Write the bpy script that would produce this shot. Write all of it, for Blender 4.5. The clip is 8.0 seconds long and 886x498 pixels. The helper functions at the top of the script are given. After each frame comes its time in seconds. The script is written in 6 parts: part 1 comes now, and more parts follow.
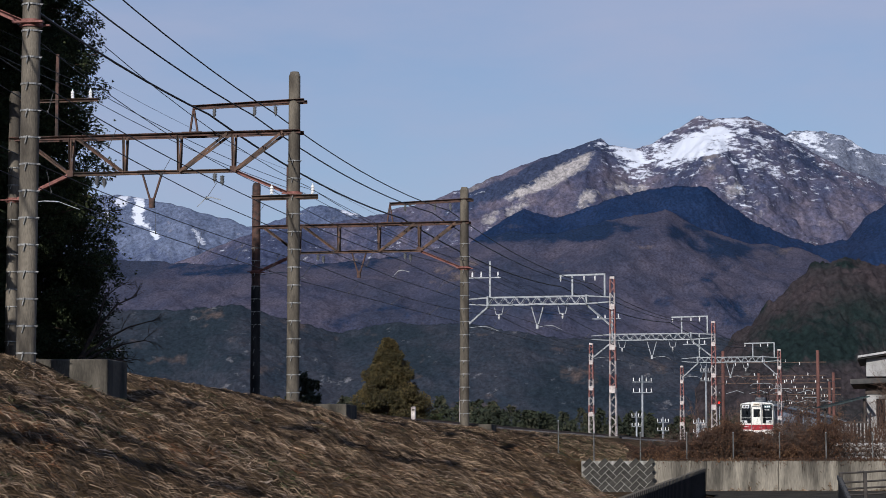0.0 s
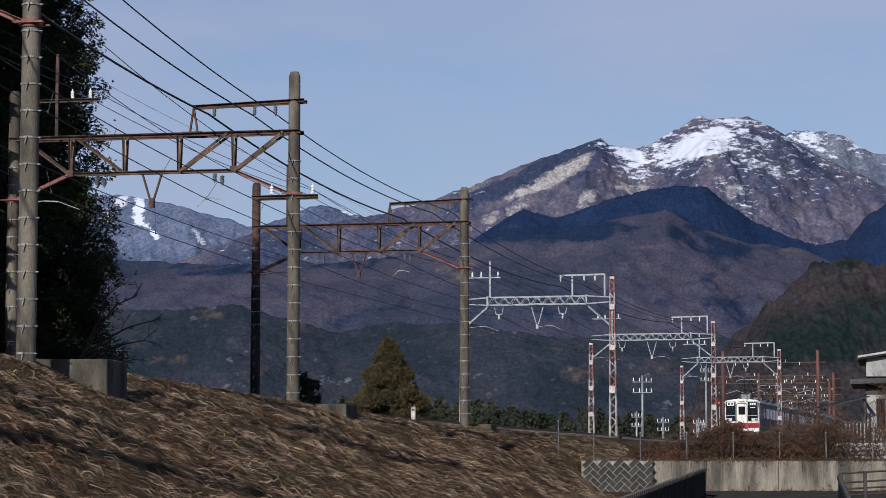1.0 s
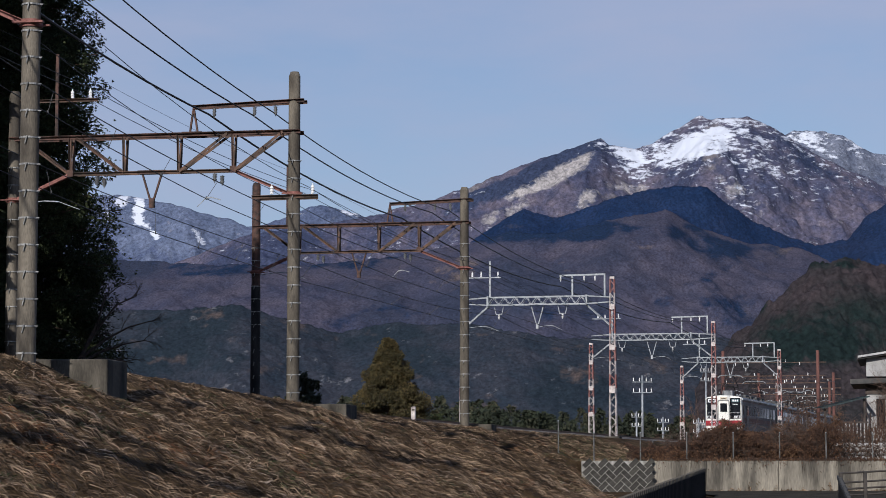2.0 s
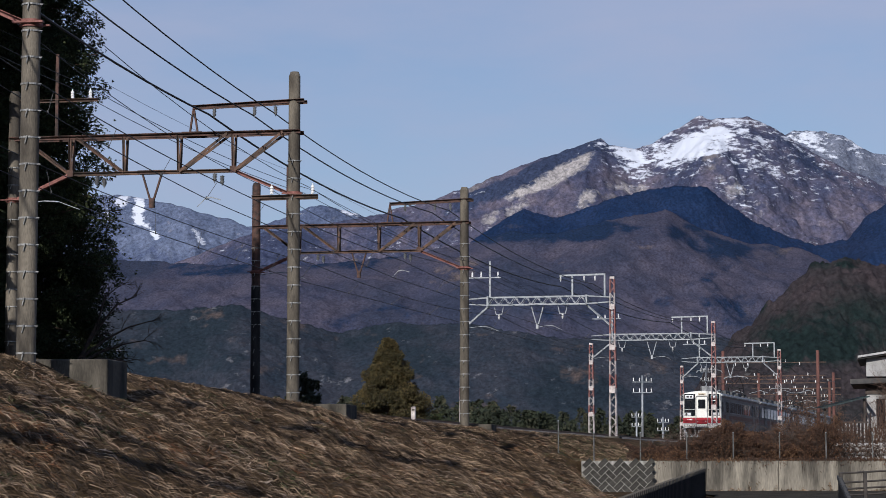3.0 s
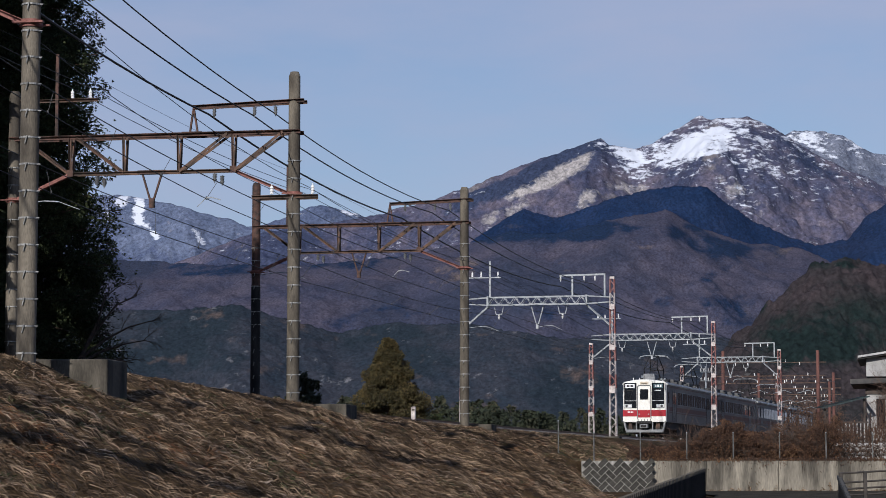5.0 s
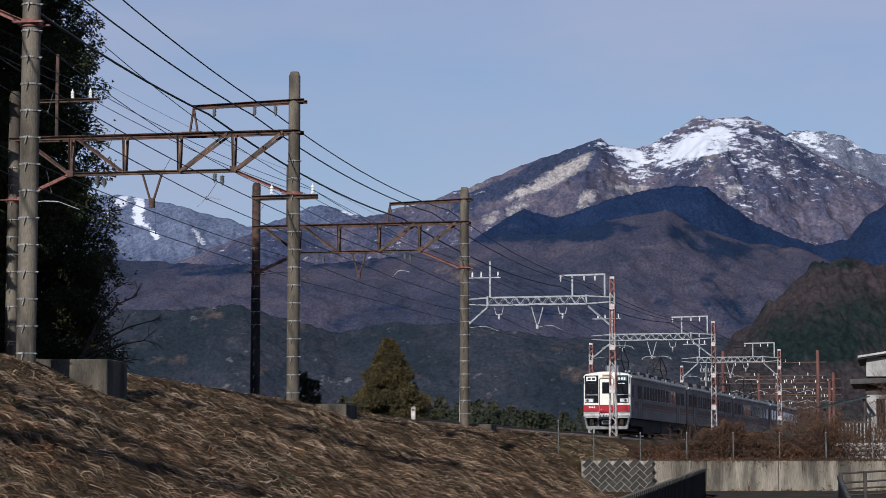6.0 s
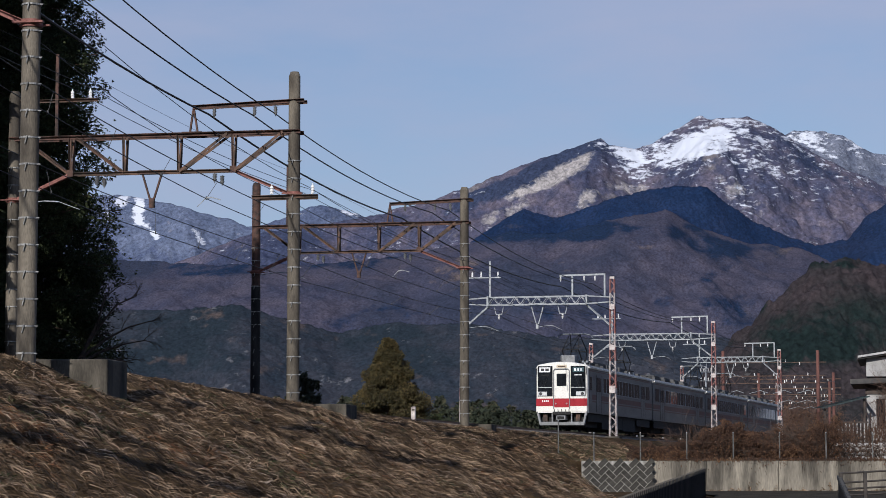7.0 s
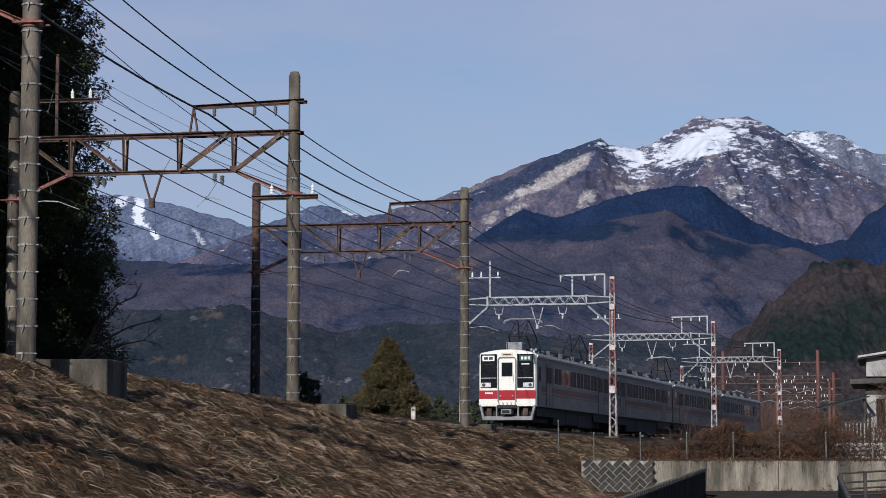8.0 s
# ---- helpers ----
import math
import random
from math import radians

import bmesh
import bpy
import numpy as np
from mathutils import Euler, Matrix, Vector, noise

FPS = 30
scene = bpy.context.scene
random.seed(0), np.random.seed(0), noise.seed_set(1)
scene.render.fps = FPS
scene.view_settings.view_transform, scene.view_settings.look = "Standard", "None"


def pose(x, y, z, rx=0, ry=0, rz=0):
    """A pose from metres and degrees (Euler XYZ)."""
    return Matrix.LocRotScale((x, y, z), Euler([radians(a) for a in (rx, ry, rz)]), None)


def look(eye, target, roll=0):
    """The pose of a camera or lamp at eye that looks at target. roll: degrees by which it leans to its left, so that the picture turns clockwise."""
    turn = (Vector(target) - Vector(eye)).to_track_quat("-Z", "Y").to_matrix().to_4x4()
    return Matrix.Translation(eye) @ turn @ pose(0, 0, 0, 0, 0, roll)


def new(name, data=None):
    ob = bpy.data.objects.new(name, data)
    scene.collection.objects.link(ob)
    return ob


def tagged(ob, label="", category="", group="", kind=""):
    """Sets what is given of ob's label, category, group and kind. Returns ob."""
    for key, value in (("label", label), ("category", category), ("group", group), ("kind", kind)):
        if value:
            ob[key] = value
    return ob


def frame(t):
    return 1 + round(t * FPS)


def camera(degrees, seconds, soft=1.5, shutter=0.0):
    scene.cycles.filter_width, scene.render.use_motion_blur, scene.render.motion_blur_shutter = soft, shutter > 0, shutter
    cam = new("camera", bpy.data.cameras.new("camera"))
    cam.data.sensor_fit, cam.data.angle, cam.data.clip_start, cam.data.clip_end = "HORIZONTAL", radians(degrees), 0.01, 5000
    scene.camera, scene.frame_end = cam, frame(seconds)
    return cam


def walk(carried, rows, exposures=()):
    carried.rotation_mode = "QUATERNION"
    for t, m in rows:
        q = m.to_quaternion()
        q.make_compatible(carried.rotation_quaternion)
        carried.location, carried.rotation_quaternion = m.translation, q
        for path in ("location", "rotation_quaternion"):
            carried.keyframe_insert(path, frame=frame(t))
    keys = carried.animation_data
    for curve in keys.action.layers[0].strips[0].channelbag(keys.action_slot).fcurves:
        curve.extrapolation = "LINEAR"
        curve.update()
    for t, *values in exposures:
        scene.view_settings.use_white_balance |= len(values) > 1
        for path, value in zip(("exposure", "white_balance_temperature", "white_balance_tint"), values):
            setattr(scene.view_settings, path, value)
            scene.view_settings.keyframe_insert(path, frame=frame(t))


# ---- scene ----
cam = camera(22.52, 8.0, 0.55)
EYE = (0.0, 0.0, 1.6)
STAND = pose(0, 0, 1.6, 90 + 5.14, 0, 0)
walk(cam, [(0.0, STAND), (8.0, STAND)], [(0.0, 0.18, 6250, 11), (8.0, 0.18, 6250, 11)])

# ---- world and sun ----
SUN_AZ = radians(201)      # compass angle of the sun, clockwise from +y
SUN_EL = radians(27)
world = bpy.data.worlds.new("sky_world")
scene.world = world
world.use_nodes = True
wn, wl = world.node_tree.nodes, world.node_tree.links
sky = wn.new("ShaderNodeTexSky")
sky.sky_type = "NISHITA"
sky.sun_disc = False
sky.sun_elevation = SUN_EL
sky.sun_rotation = SUN_AZ
sky.air_density, sky.dust_density, sky.ozone_density = 1.0, 0.6, 5.0
wn["Background"].inputs["Strength"].default_value = 0.075
# thin high cloud veil
geo = wn.new("ShaderNodeTexCoord")
cmap = wn.new("ShaderNodeMapping")
cmap.inputs["Scale"].default_value = (2.2, 2.2, 7.0)
cno = wn.new("ShaderNodeTexNoise")
cno.inputs["Scale"].default_value = 2.4
cno.inputs["Detail"].default_value = 6
cno.inputs["Roughness"].default_value = 0.55
crm = wn.new("ShaderNodeMapRange")
crm.inputs["From Min"].default_value, crm.inputs["From Max"].default_value = 0.3, 0.68
crm.inputs["To Min"].default_value, crm.inputs["To Max"].default_value = 0.25, 0.8
cmx = wn.new("ShaderNodeMix")
cmx.data_type = "RGBA"
wl.new(geo.outputs["Generated"], cmap.inputs["Vector"])
wl.new(cmap.outputs["Vector"], cno.inputs["Vector"])
wl.new(cno.outputs["Fac"], crm.inputs["Value"])
hsep = wn.new("ShaderNodeSeparateXYZ")
hthin = wn.new("ShaderNodeMapRange")
hthin.inputs["From Min"].default_value, hthin.inputs["From Max"].default_value = 0.22, 0.6
hthin.inputs["To Min"].default_value, hthin.inputs["To Max"].default_value = 1.0, 0.1
hmul = wn.new("ShaderNodeMath")
hmul.operation = "MULTIPLY"
wl.new(geo.outputs["Generated"], hsep.inputs[0])
wl.new(hsep.outputs["Z"], hthin.inputs["Value"])
wl.new(hthin.outputs["Result"], hmul.inputs[0])
wl.new(crm.outputs["Result"], hmul.inputs[1])
wl.new(hmul.outputs[0], cmx.inputs["Factor"])
wl.new(sky.outputs["Color"], cmx.inputs["A"])
cmx.inputs["B"].default_value = (4.75, 5.1, 6.8, 1)
wl.new(cmx.outputs["Result"], wn["Background"].inputs["Color"])

sun = new("sun", bpy.data.lights.new("sun", "SUN"))
sun.data.energy, sun.data.angle, sun.data.color = 3.6, radians(0.53), (1.0, 0.95, 0.88)
sun_dir = Vector((math.sin(SUN_AZ) * math.cos(SUN_EL), math.cos(SUN_AZ) * math.cos(SUN_EL), math.sin(SUN_EL)))
sun.matrix_world = look(sun_dir * 100, (0, 0, 0))


# ---- materials ----
def material(name, c1, c2, rough=0.8, scale=8.0, fine=60.0, bump=0.3, metal=0.0, spread=(0.35, 0.65), per_piece=0.0, stretch=(1, 1, 1), bump_dist=0.02):
    m = bpy.data.materials.new(name)
    m.use_nodes = True
    n, l = m.node_tree.nodes, m.node_tree.links
    b = n["Principled BSDF"]
    b.inputs["Roughness"].default_value = rough
    b.inputs["Metallic"].default_value = metal
    tc = n.new("ShaderNodeTexCoord")
    mp = n.new("ShaderNodeMapping")
    mp.inputs["Scale"].default_value = stretch
    l.new(tc.outputs["Object"], mp.inputs["Vector"])
    n1 = n.new("ShaderNodeTexNoise")
    n1.inputs["Scale"].default_value, n1.inputs["Detail"].default_value = scale, 5
    n2 = n.new("ShaderNodeTexNoise")
    n2.inputs["Scale"].default_value, n2.inputs["Detail"].default_value = fine, 4
    for k in (n1, n2):
        l.new(mp.outputs["Vector"], k.inputs["Vector"])
    mr = n.new("ShaderNodeMapRange")
    mr.inputs["From Min"].default_value, mr.inputs["From Max"].default_value = spread
    l.new(n1.outputs["Fac"], mr.inputs["Value"])
    mx = n.new("ShaderNodeMix")
    mx.data_type = "RGBA"
    mx.inputs["A"].default_value, mx.inputs["B"].default_value = (*c1, 1), (*c2, 1)
    l.new(mr.outputs["Result"], mx.inputs["Factor"])
    grain = n.new("ShaderNodeHueSaturation")
    gr = n.new("ShaderNodeMapRange")
    gr.inputs["From Min"].default_value, gr.inputs["From Max"].default_value = 0.3, 0.7
    gr.inputs["To Min"].default_value, gr.inputs["To Max"].default_value = 0.75, 1.25
    l.new(n2.outputs["Fac"], gr.inputs["Value"])
    l.new(gr.outputs["Result"], grain.inputs["Value"])
    l.new(mx.outputs["Result"], grain.inputs["Color"])
    out = grain
    if per_piece:
        info = n.new("ShaderNodeObjectInfo")
        pr = n.new("ShaderNodeMapRange")
        pr.inputs["To Min"].default_value, pr.inputs["To Max"].default_value = 1 - per_piece, 1 + per_piece
        l.new(info.outputs["Random"], pr.inputs["Value"])
        hv = n.new("ShaderNodeHueSaturation")
        l.new(pr.outputs["Result"], hv.inputs["Value"])
        l.new(grain.outputs["Color"], hv.inputs["Color"])
        out = hv
    l.new(out.outputs["Color"], b.inputs["Base Color"])
    if bump:
        bp = n.new("ShaderNodeBump")
        bp.inputs["Strength"].default_value = bump
        bp.inputs["Distance"].default_value = bump_dist
        l.new(n2.outputs["Fac"], bp.inputs["Height"])
        l.new(bp.outputs["Normal"], b.inputs["Normal"])
    return m


def island_material(name, c1, c2, c3, rough=0.85, clump=0.6):
    """Leaves and blades: each island takes its own mix of three colours."""
    m = bpy.data.materials.new(name)
    m.use_nodes = True
    n, l = m.node_tree.nodes, m.node_tree.links
    b = n["Principled BSDF"]
    b.inputs["Roughness"].default_value = rough
    g = n.new("ShaderNodeNewGeometry")
    ramp = n.new("ShaderNodeValToRGB")
    ramp.color_ramp.elements[0].color = (*c1, 1)
    ramp.color_ramp.elements[1].color = (*c3, 1)
    e = ramp.color_ramp.elements.new(0.5)
    e.color = (*c2, 1)
    tc = n.new("ShaderNodeTexCoord")
    no = n.new("ShaderNodeTexNoise")
    no.inputs["Scale"].default_value, no.inputs["Detail"].default_value = clump, 3
    l.new(tc.outputs["Object"], no.inputs["Vector"])
    ad = n.new("ShaderNodeMath")
    ad.operation = "MULTIPLY_ADD"
    ad.inputs[1].default_value, ad.inputs[2].default_value = 0.5, -0.62
    l.new(g.outputs["Random Per Island"], ad.inputs[0])
    sm = n.new("ShaderNodeMath")
    sm.operation = "MULTIPLY_ADD"
    sm.inputs[1].default_value = 1.75
    l.new(no.outputs["Fac"], sm.inputs[0])
    l.new(ad.outputs[0], sm.inputs[2])
    l.new(sm.outputs[0], ramp.inputs["Fac"])
    l.new(ramp.outputs["Color"], b.inputs["Base Color"])
    return m


CONCRETE = material("weathered_concrete", (0.20, 0.19, 0.17), (0.38, 0.36, 0.32), 0.9, 1.5, 40, 0.4, stretch=(1, 1, 0.35))
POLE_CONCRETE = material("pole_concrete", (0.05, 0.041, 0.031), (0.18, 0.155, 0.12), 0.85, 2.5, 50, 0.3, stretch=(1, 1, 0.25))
DARK_CONCRETE = material("mossy_concrete", (0.022, 0.019, 0.015), (0.10, 0.087, 0.068), 0.95, 2.4, 30, 0.5, stretch=(1, 1, 0.3))
RUST = material("rusted_steel", (0.034, 0.024, 0.021), (0.12, 0.062, 0.048), 0.8, 5, 50, 0.3, metal=0.2)
DARK_STEEL = material("dark_rusted_steel", (0.045, 0.035, 0.03), (0.14, 0.08, 0.055), 0.75, 3, 40, 0.3, metal=0.3)
POST_RED = material("weathered_red_post", (0.075, 0.032, 0.026), (0.15, 0.062, 0.048), 0.8, 3, 40, 0.25, stretch=(1, 1, 0.3))
MOTTLED_BLACK = material("mottled_black", (0.006, 0.006, 0.007), (0.03, 0.028, 0.026), 0.8, 2.5, 40, 0.3, stretch=(1, 1, 0.3))
RED_OXIDE = material("red_oxide_paint", (0.15, 0.05, 0.038), (0.25, 0.10, 0.082), 0.7, 6, 40, 0.2)
GALV = material("galvanised_steel", (0.20, 0.22, 0.24), (0.33, 0.345, 0.36), 0.5, 6, 50, 0.15, metal=0.35)
MAST_RED = material("faded_red_paint", (0.27, 0.10, 0.085), (0.38, 0.19, 0.165), 0.7, 6, 50, 0.2)
MAST_WHITE = material("faded_white_paint", (0.40, 0.33, 0.31), (0.62, 0.57, 0.54), 0.7, 6, 50, 0.2)
PORCELAIN = material("white_porcelain", (0.78, 0.78, 0.77), (0.85, 0.85, 0.84), 0.2, 10, 80, 0.0)
BROWN_PORCELAIN = material("grey_porcelain", (0.10, 0.105, 0.11), (0.2, 0.205, 0.21), 0.3, 10, 80, 0.0)
STRAP = material("dull_steel_strap", (0.14, 0.14, 0.135), (0.38, 0.375, 0.36), 0.5, 8, 50, 0.1, metal=0.3)
WIRE = material("dark_wire", (0.02, 0.02, 0.022), (0.04, 0.04, 0.042), 0.6, 10, 80, 0.0)
BALLAST = material("ballast_stone", (0.08, 0.07, 0.06), (0.22, 0.19, 0.16), 0.95, 9, 30, 0.8)
RAIL = material("rail_steel", (0.10, 0.06, 0.04), (0.20, 0.13, 0.09), 0.6, 10, 80, 0.1, metal=0.6)
SLEEPER = material("concrete_sleeper", (0.25, 0.23, 0.2), (0.36, 0.34, 0.3), 0.9, 5, 40, 0.3)
SOIL = material("dry_grass_soil", (0.026, 0.017, 0.010), (0.10, 0.066, 0.035), 0.95, 0.9, 9, 0.8, bump_dist=0.12)
SOIL.node_tree.nodes["Principled BSDF"].inputs["Specular IOR Level"].default_value = 0.05
ASPHALT = material("asphalt", (0.026, 0.023, 0.019), (0.062, 0.052, 0.04), 1.0, 1.3, 40, 0.5)
ASPHALT.node_tree.nodes["Principled BSDF"].inputs["Specular IOR Level"].default_value = 0.1


SIGNAL_RED = material("red_signal_lens", (0.5, 0.01, 0.01), (0.6, 0.015, 0.012), 0.2, 5, 50, 0.0)
SIGNAL_RED.node_tree.nodes["Principled BSDF"].inputs["Emission Color"].default_value = (1.0, 0.03, 0.02, 1)
SIGNAL_RED.node_tree.nodes["Principled BSDF"].inputs["Emission Strength"].default_value = 1.2


# ---- small mesh helpers ----
def mesh_ob(name, verts, faces, mat, smooth=False):
    me = bpy.data.meshes.new(name)
    me.from_pydata([tuple(v) for v in verts], [], faces)
    me.materials.append(mat)
    if smooth:
        me.polygons.foreach_set("use_smooth", [True] * len(me.polygons))
    me.update()
    return new(name, me)


def fast_mesh(name, v, tris, mat):
    """A mesh from arrays of corners and triangles."""
    me = bpy.data.meshes.new(name)
    me.vertices.add(len(v))
    me.vertices.foreach_set("co", np.asarray(v, np.float32).ravel())
    n = len(tris)
    me.loops.add(n * 3)
    me.polygons.add(n)
    me.loops.foreach_set("vertex_index", np.asarray(tris, np.int32).ravel())
    me.polygons.foreach_set("loop_start", np.arange(0, 3 * n, 3, dtype=np.int32))
    me.materials.append(mat)
    me.update(calc_edges=True)
    return me


def part(name, bm, mat, parent=None, label="", smooth=False):
    me = bpy.data.meshes.new(name)
    bm.normal_update()
    bm.to_mesh(me)
    bm.free()
    mats = mat if isinstance(mat, (list, tuple)) else [mat]
    for k in mats:
        me.materials.append(k)
    if smooth:
        me.polygons.foreach_set("use_smooth", [True] * len(me.polygons))
    ob = new(name, me)
    if parent is not None:
        ob.parent = parent
    if label:
        tagged(ob, label)
    return ob


def box(bm, lo, hi, mat_i=0, bevel=0.0):
    lo, hi = Vector(lo), Vector(hi)
    c, d = (lo + hi) / 2, hi - lo
    r = bmesh.ops.create_cube(bm, size=1, matrix=Matrix.Translation(c) @ Matrix.Diagonal((*d, 1)))
    vs = r["verts"]
    fs = {f for v in vs for f in v.link_faces}
    for f in fs:
        f.material_index = mat_i
    if bevel:
        es = list({e for v in vs for e in v.link_edges})
        bmesh.ops.bevel(bm, geom=es, offset=bevel, segments=2, affect="EDGES", profile=0.5)
    return bm


def bar(bm, a, b, w, h=None, mat_i=0, sides=4):
    """A straight bar from a to b: square section w x h, or a rod of `sides` sides."""
    a, b = Vector(a), Vector(b)
    h = w if h is None else h
    d = b - a
    q = d.to_track_quat("Z", "Y").to_matrix().to_4x4()
    m = Matrix.Translation((a + b) / 2) @ q
    if sides == 4:
        r = bmesh.ops.create_cube(bm, size=1, matrix=m @ Matrix.Diagonal((w, h, d.length, 1)))
    else:
        r = bmesh.ops.create_cone(bm, cap_ends=True, segments=sides, radius1=w / 2, radius2=h / 2, depth=d.length, matrix=m)
    for f in {f for v in r["verts"] for f in v.link_faces}:
        f.material_index = mat_i
    return bm


def angle_bar(bm, a, b, w, t=0.012, mat_i=0):
    """An L-section from a to b."""
    a, b = Vector(a), Vector(b)
    d = b - a
    q = d.to_track_quat("Z", "Y").to_matrix().to_4x4()
    m = Matrix.Translation((a + b) / 2) @ q
    for off, sz in (((0, w / 2, 0), (w, t, d.length)), ((w / 2, 0, 0), (t, w, d.length))):
        bmesh.ops.create_cube(bm, size=1, matrix=m @ Matrix.Translation(off) @ Matrix.Diagonal((*sz, 1)))
    return bm


def empty(name, m=None):
    e = new(name)
    e.empty_display_size = 0.2
    if m is not None:
        e.matrix_world = m
    return e


# ---- the line of the railway ----
A0, A1, A2, X0 = 0.244473, 0.00107373, -7.01136e-6, 1.14744
STEP = 0.5
_s = np.arange(-120, 320.01, STEP)
_clip = np.clip(_s, -110, 150)
_a = A0 + A1 * _clip + A2 * _clip ** 2
_i0 = int(120 / STEP)
_x = np.concatenate([[0], np.cumsum(np.sin((_a[1:] + _a[:-1]) / 2) * STEP)])
_y = np.concatenate([[0], np.cumsum(np.cos((_a[1:] + _a[:-1]) / 2) * STEP)])
_x, _y = _x - _x[_i0] + X0, _y - _y[_i0] + 100.0


def rail_z(y):
    return 3.61 - 0.0089 * min(max(y, -50), 320)


def track(s):
    """Place and heading of the near track's centre, s metres along it, at rail level."""
    x, y, a = float(np.interp(s, _s, _x)), float(np.interp(s, _s, _y)), float(np.interp(s, _s, _a))
    return Vector((x, y, rail_z(y))), a


def track_pose(s, u=0.0, dz=0.0):
    p, a = track(s)
    return Matrix.Translation(p) @ Matrix.Rotation(-a, 4, "Z") @ Matrix.Translation((u, 0, dz))


def s_at(y):
    return float(np.interp(y, _y, _s))


def side_of(x, y):
    """Sideways distance from the near track's centre, to its right positive."""
    s = s_at(y)
    for _ in range(3):
        p, a = track(s)
        s += (x - p.x) * math.sin(a) + (y - p.y) * math.cos(a)
    p, a = track(s)
    return (x - p.x) * math.cos(a) - (y - p.y) * math.sin(a), s


WALL_Y = 84.0


def smooth01(v):
    v = min(max(v, 0.0), 1.0)
    return v * v * (3 - 2 * v)


def ground_z(x, y):
    zr = rail_z(y)
    if y < 8 or y > 300 or x < -90 or x > 110:
        far = 0.0
    else:
        far = None
    u, s = side_of(x, min(max(y, -10), 300))
    lump = 0.30 * noise.noise((x * 0.4, y * 0.35, 0)) + 0.22 * noise.noise((x * 1.1, y * 0.9, 5))
    base = 0.0
    near = 1 - smooth01((y - 42) / 44)
    shoulder = 0.52 * near
    start = 3.3 - 0.55 * near
    top = zr - 0.38 + shoulder * smooth01((u - 1.6) / 0.8)
    if -6.6 <= u <= start:
        z = top
    elif u > start:
        k = 0.36 + 0.12 * near
        z = top - k * (u - start) + lump * smooth01((u - start) / 1.5)
        if y > WALL_Y and x > 5.3:
            base = 1.12
        if 60 < y <= WALL_Y:
            z *= 1 - smooth01((x - 4.5) / 1.3) * smooth01((y - 60) / 8)
        z = max(z, base + 0.3 * lump * (1 if y > WALL_Y else 0.3))
    else:
        z = zr - 0.38 - 0.45 * (-6.6 - u) + lump
        z = max(z, -0.5)
    w = smooth01((abs(u) - 40) / 60)
    return z * (1 - w) + 0.0 * w if far is None else far


# ---- ground ----
def build_ground():
    xs = np.concatenate([[-4500, -2000, -900, -400, -200, -120, -80, -50, -36], np.arange(-28, 30, 0.5), [31, 33, 36, 40, 48, 60, 80, 120, 200, 400, 900, 2000, 4500]])
    ys = np.concatenate([[-1500, -500, -150, -40, 0, 8], np.arange(12, 84.01, 0.5), [84.25], np.arange(85, 150, 1.0), np.arange(150, 300, 4), [320, 400, 600, 1000, 2000, 3500, 4800]])
    vs = [(x, y, ground_z(x, y)) for y in ys for x in xs]
    n = len(xs)
    fs = [(j * n + i, j * n + i + 1, (j + 1) * n + i + 1, (j + 1) * n + i) for j in range(len(ys) - 1) for i in range(n - 1)]
    g = mesh_ob("ground", vs, fs, SOIL, True)
    grid = np.array([v[2] for v in vs]).reshape(len(ys), n)
    tagged(g, "dry grassy railway bank and valley floor", "ground", kind="structure")
    return np.array(xs, float), np.array(ys, float), grid


GX, GY, GZ = build_ground()


def ground_many(x, y):
    """Ground heights under arrays of places."""
    i = np.clip(np.searchsorted(GX, x) - 1, 0, len(GX) - 2)
    j = np.clip(np.searchsorted(GY, y) - 1, 0, len(GY) - 2)
    a, c = (x - GX[i]) / (GX[i + 1] - GX[i]), (y - GY[j]) / (GY[j + 1] - GY[j])
    return GZ[j, i] * (1 - a) * (1 - c) + GZ[j, i + 1] * a * (1 - c) + GZ[j + 1, i] * (1 - a) * c + GZ[j + 1, i + 1] * a * c


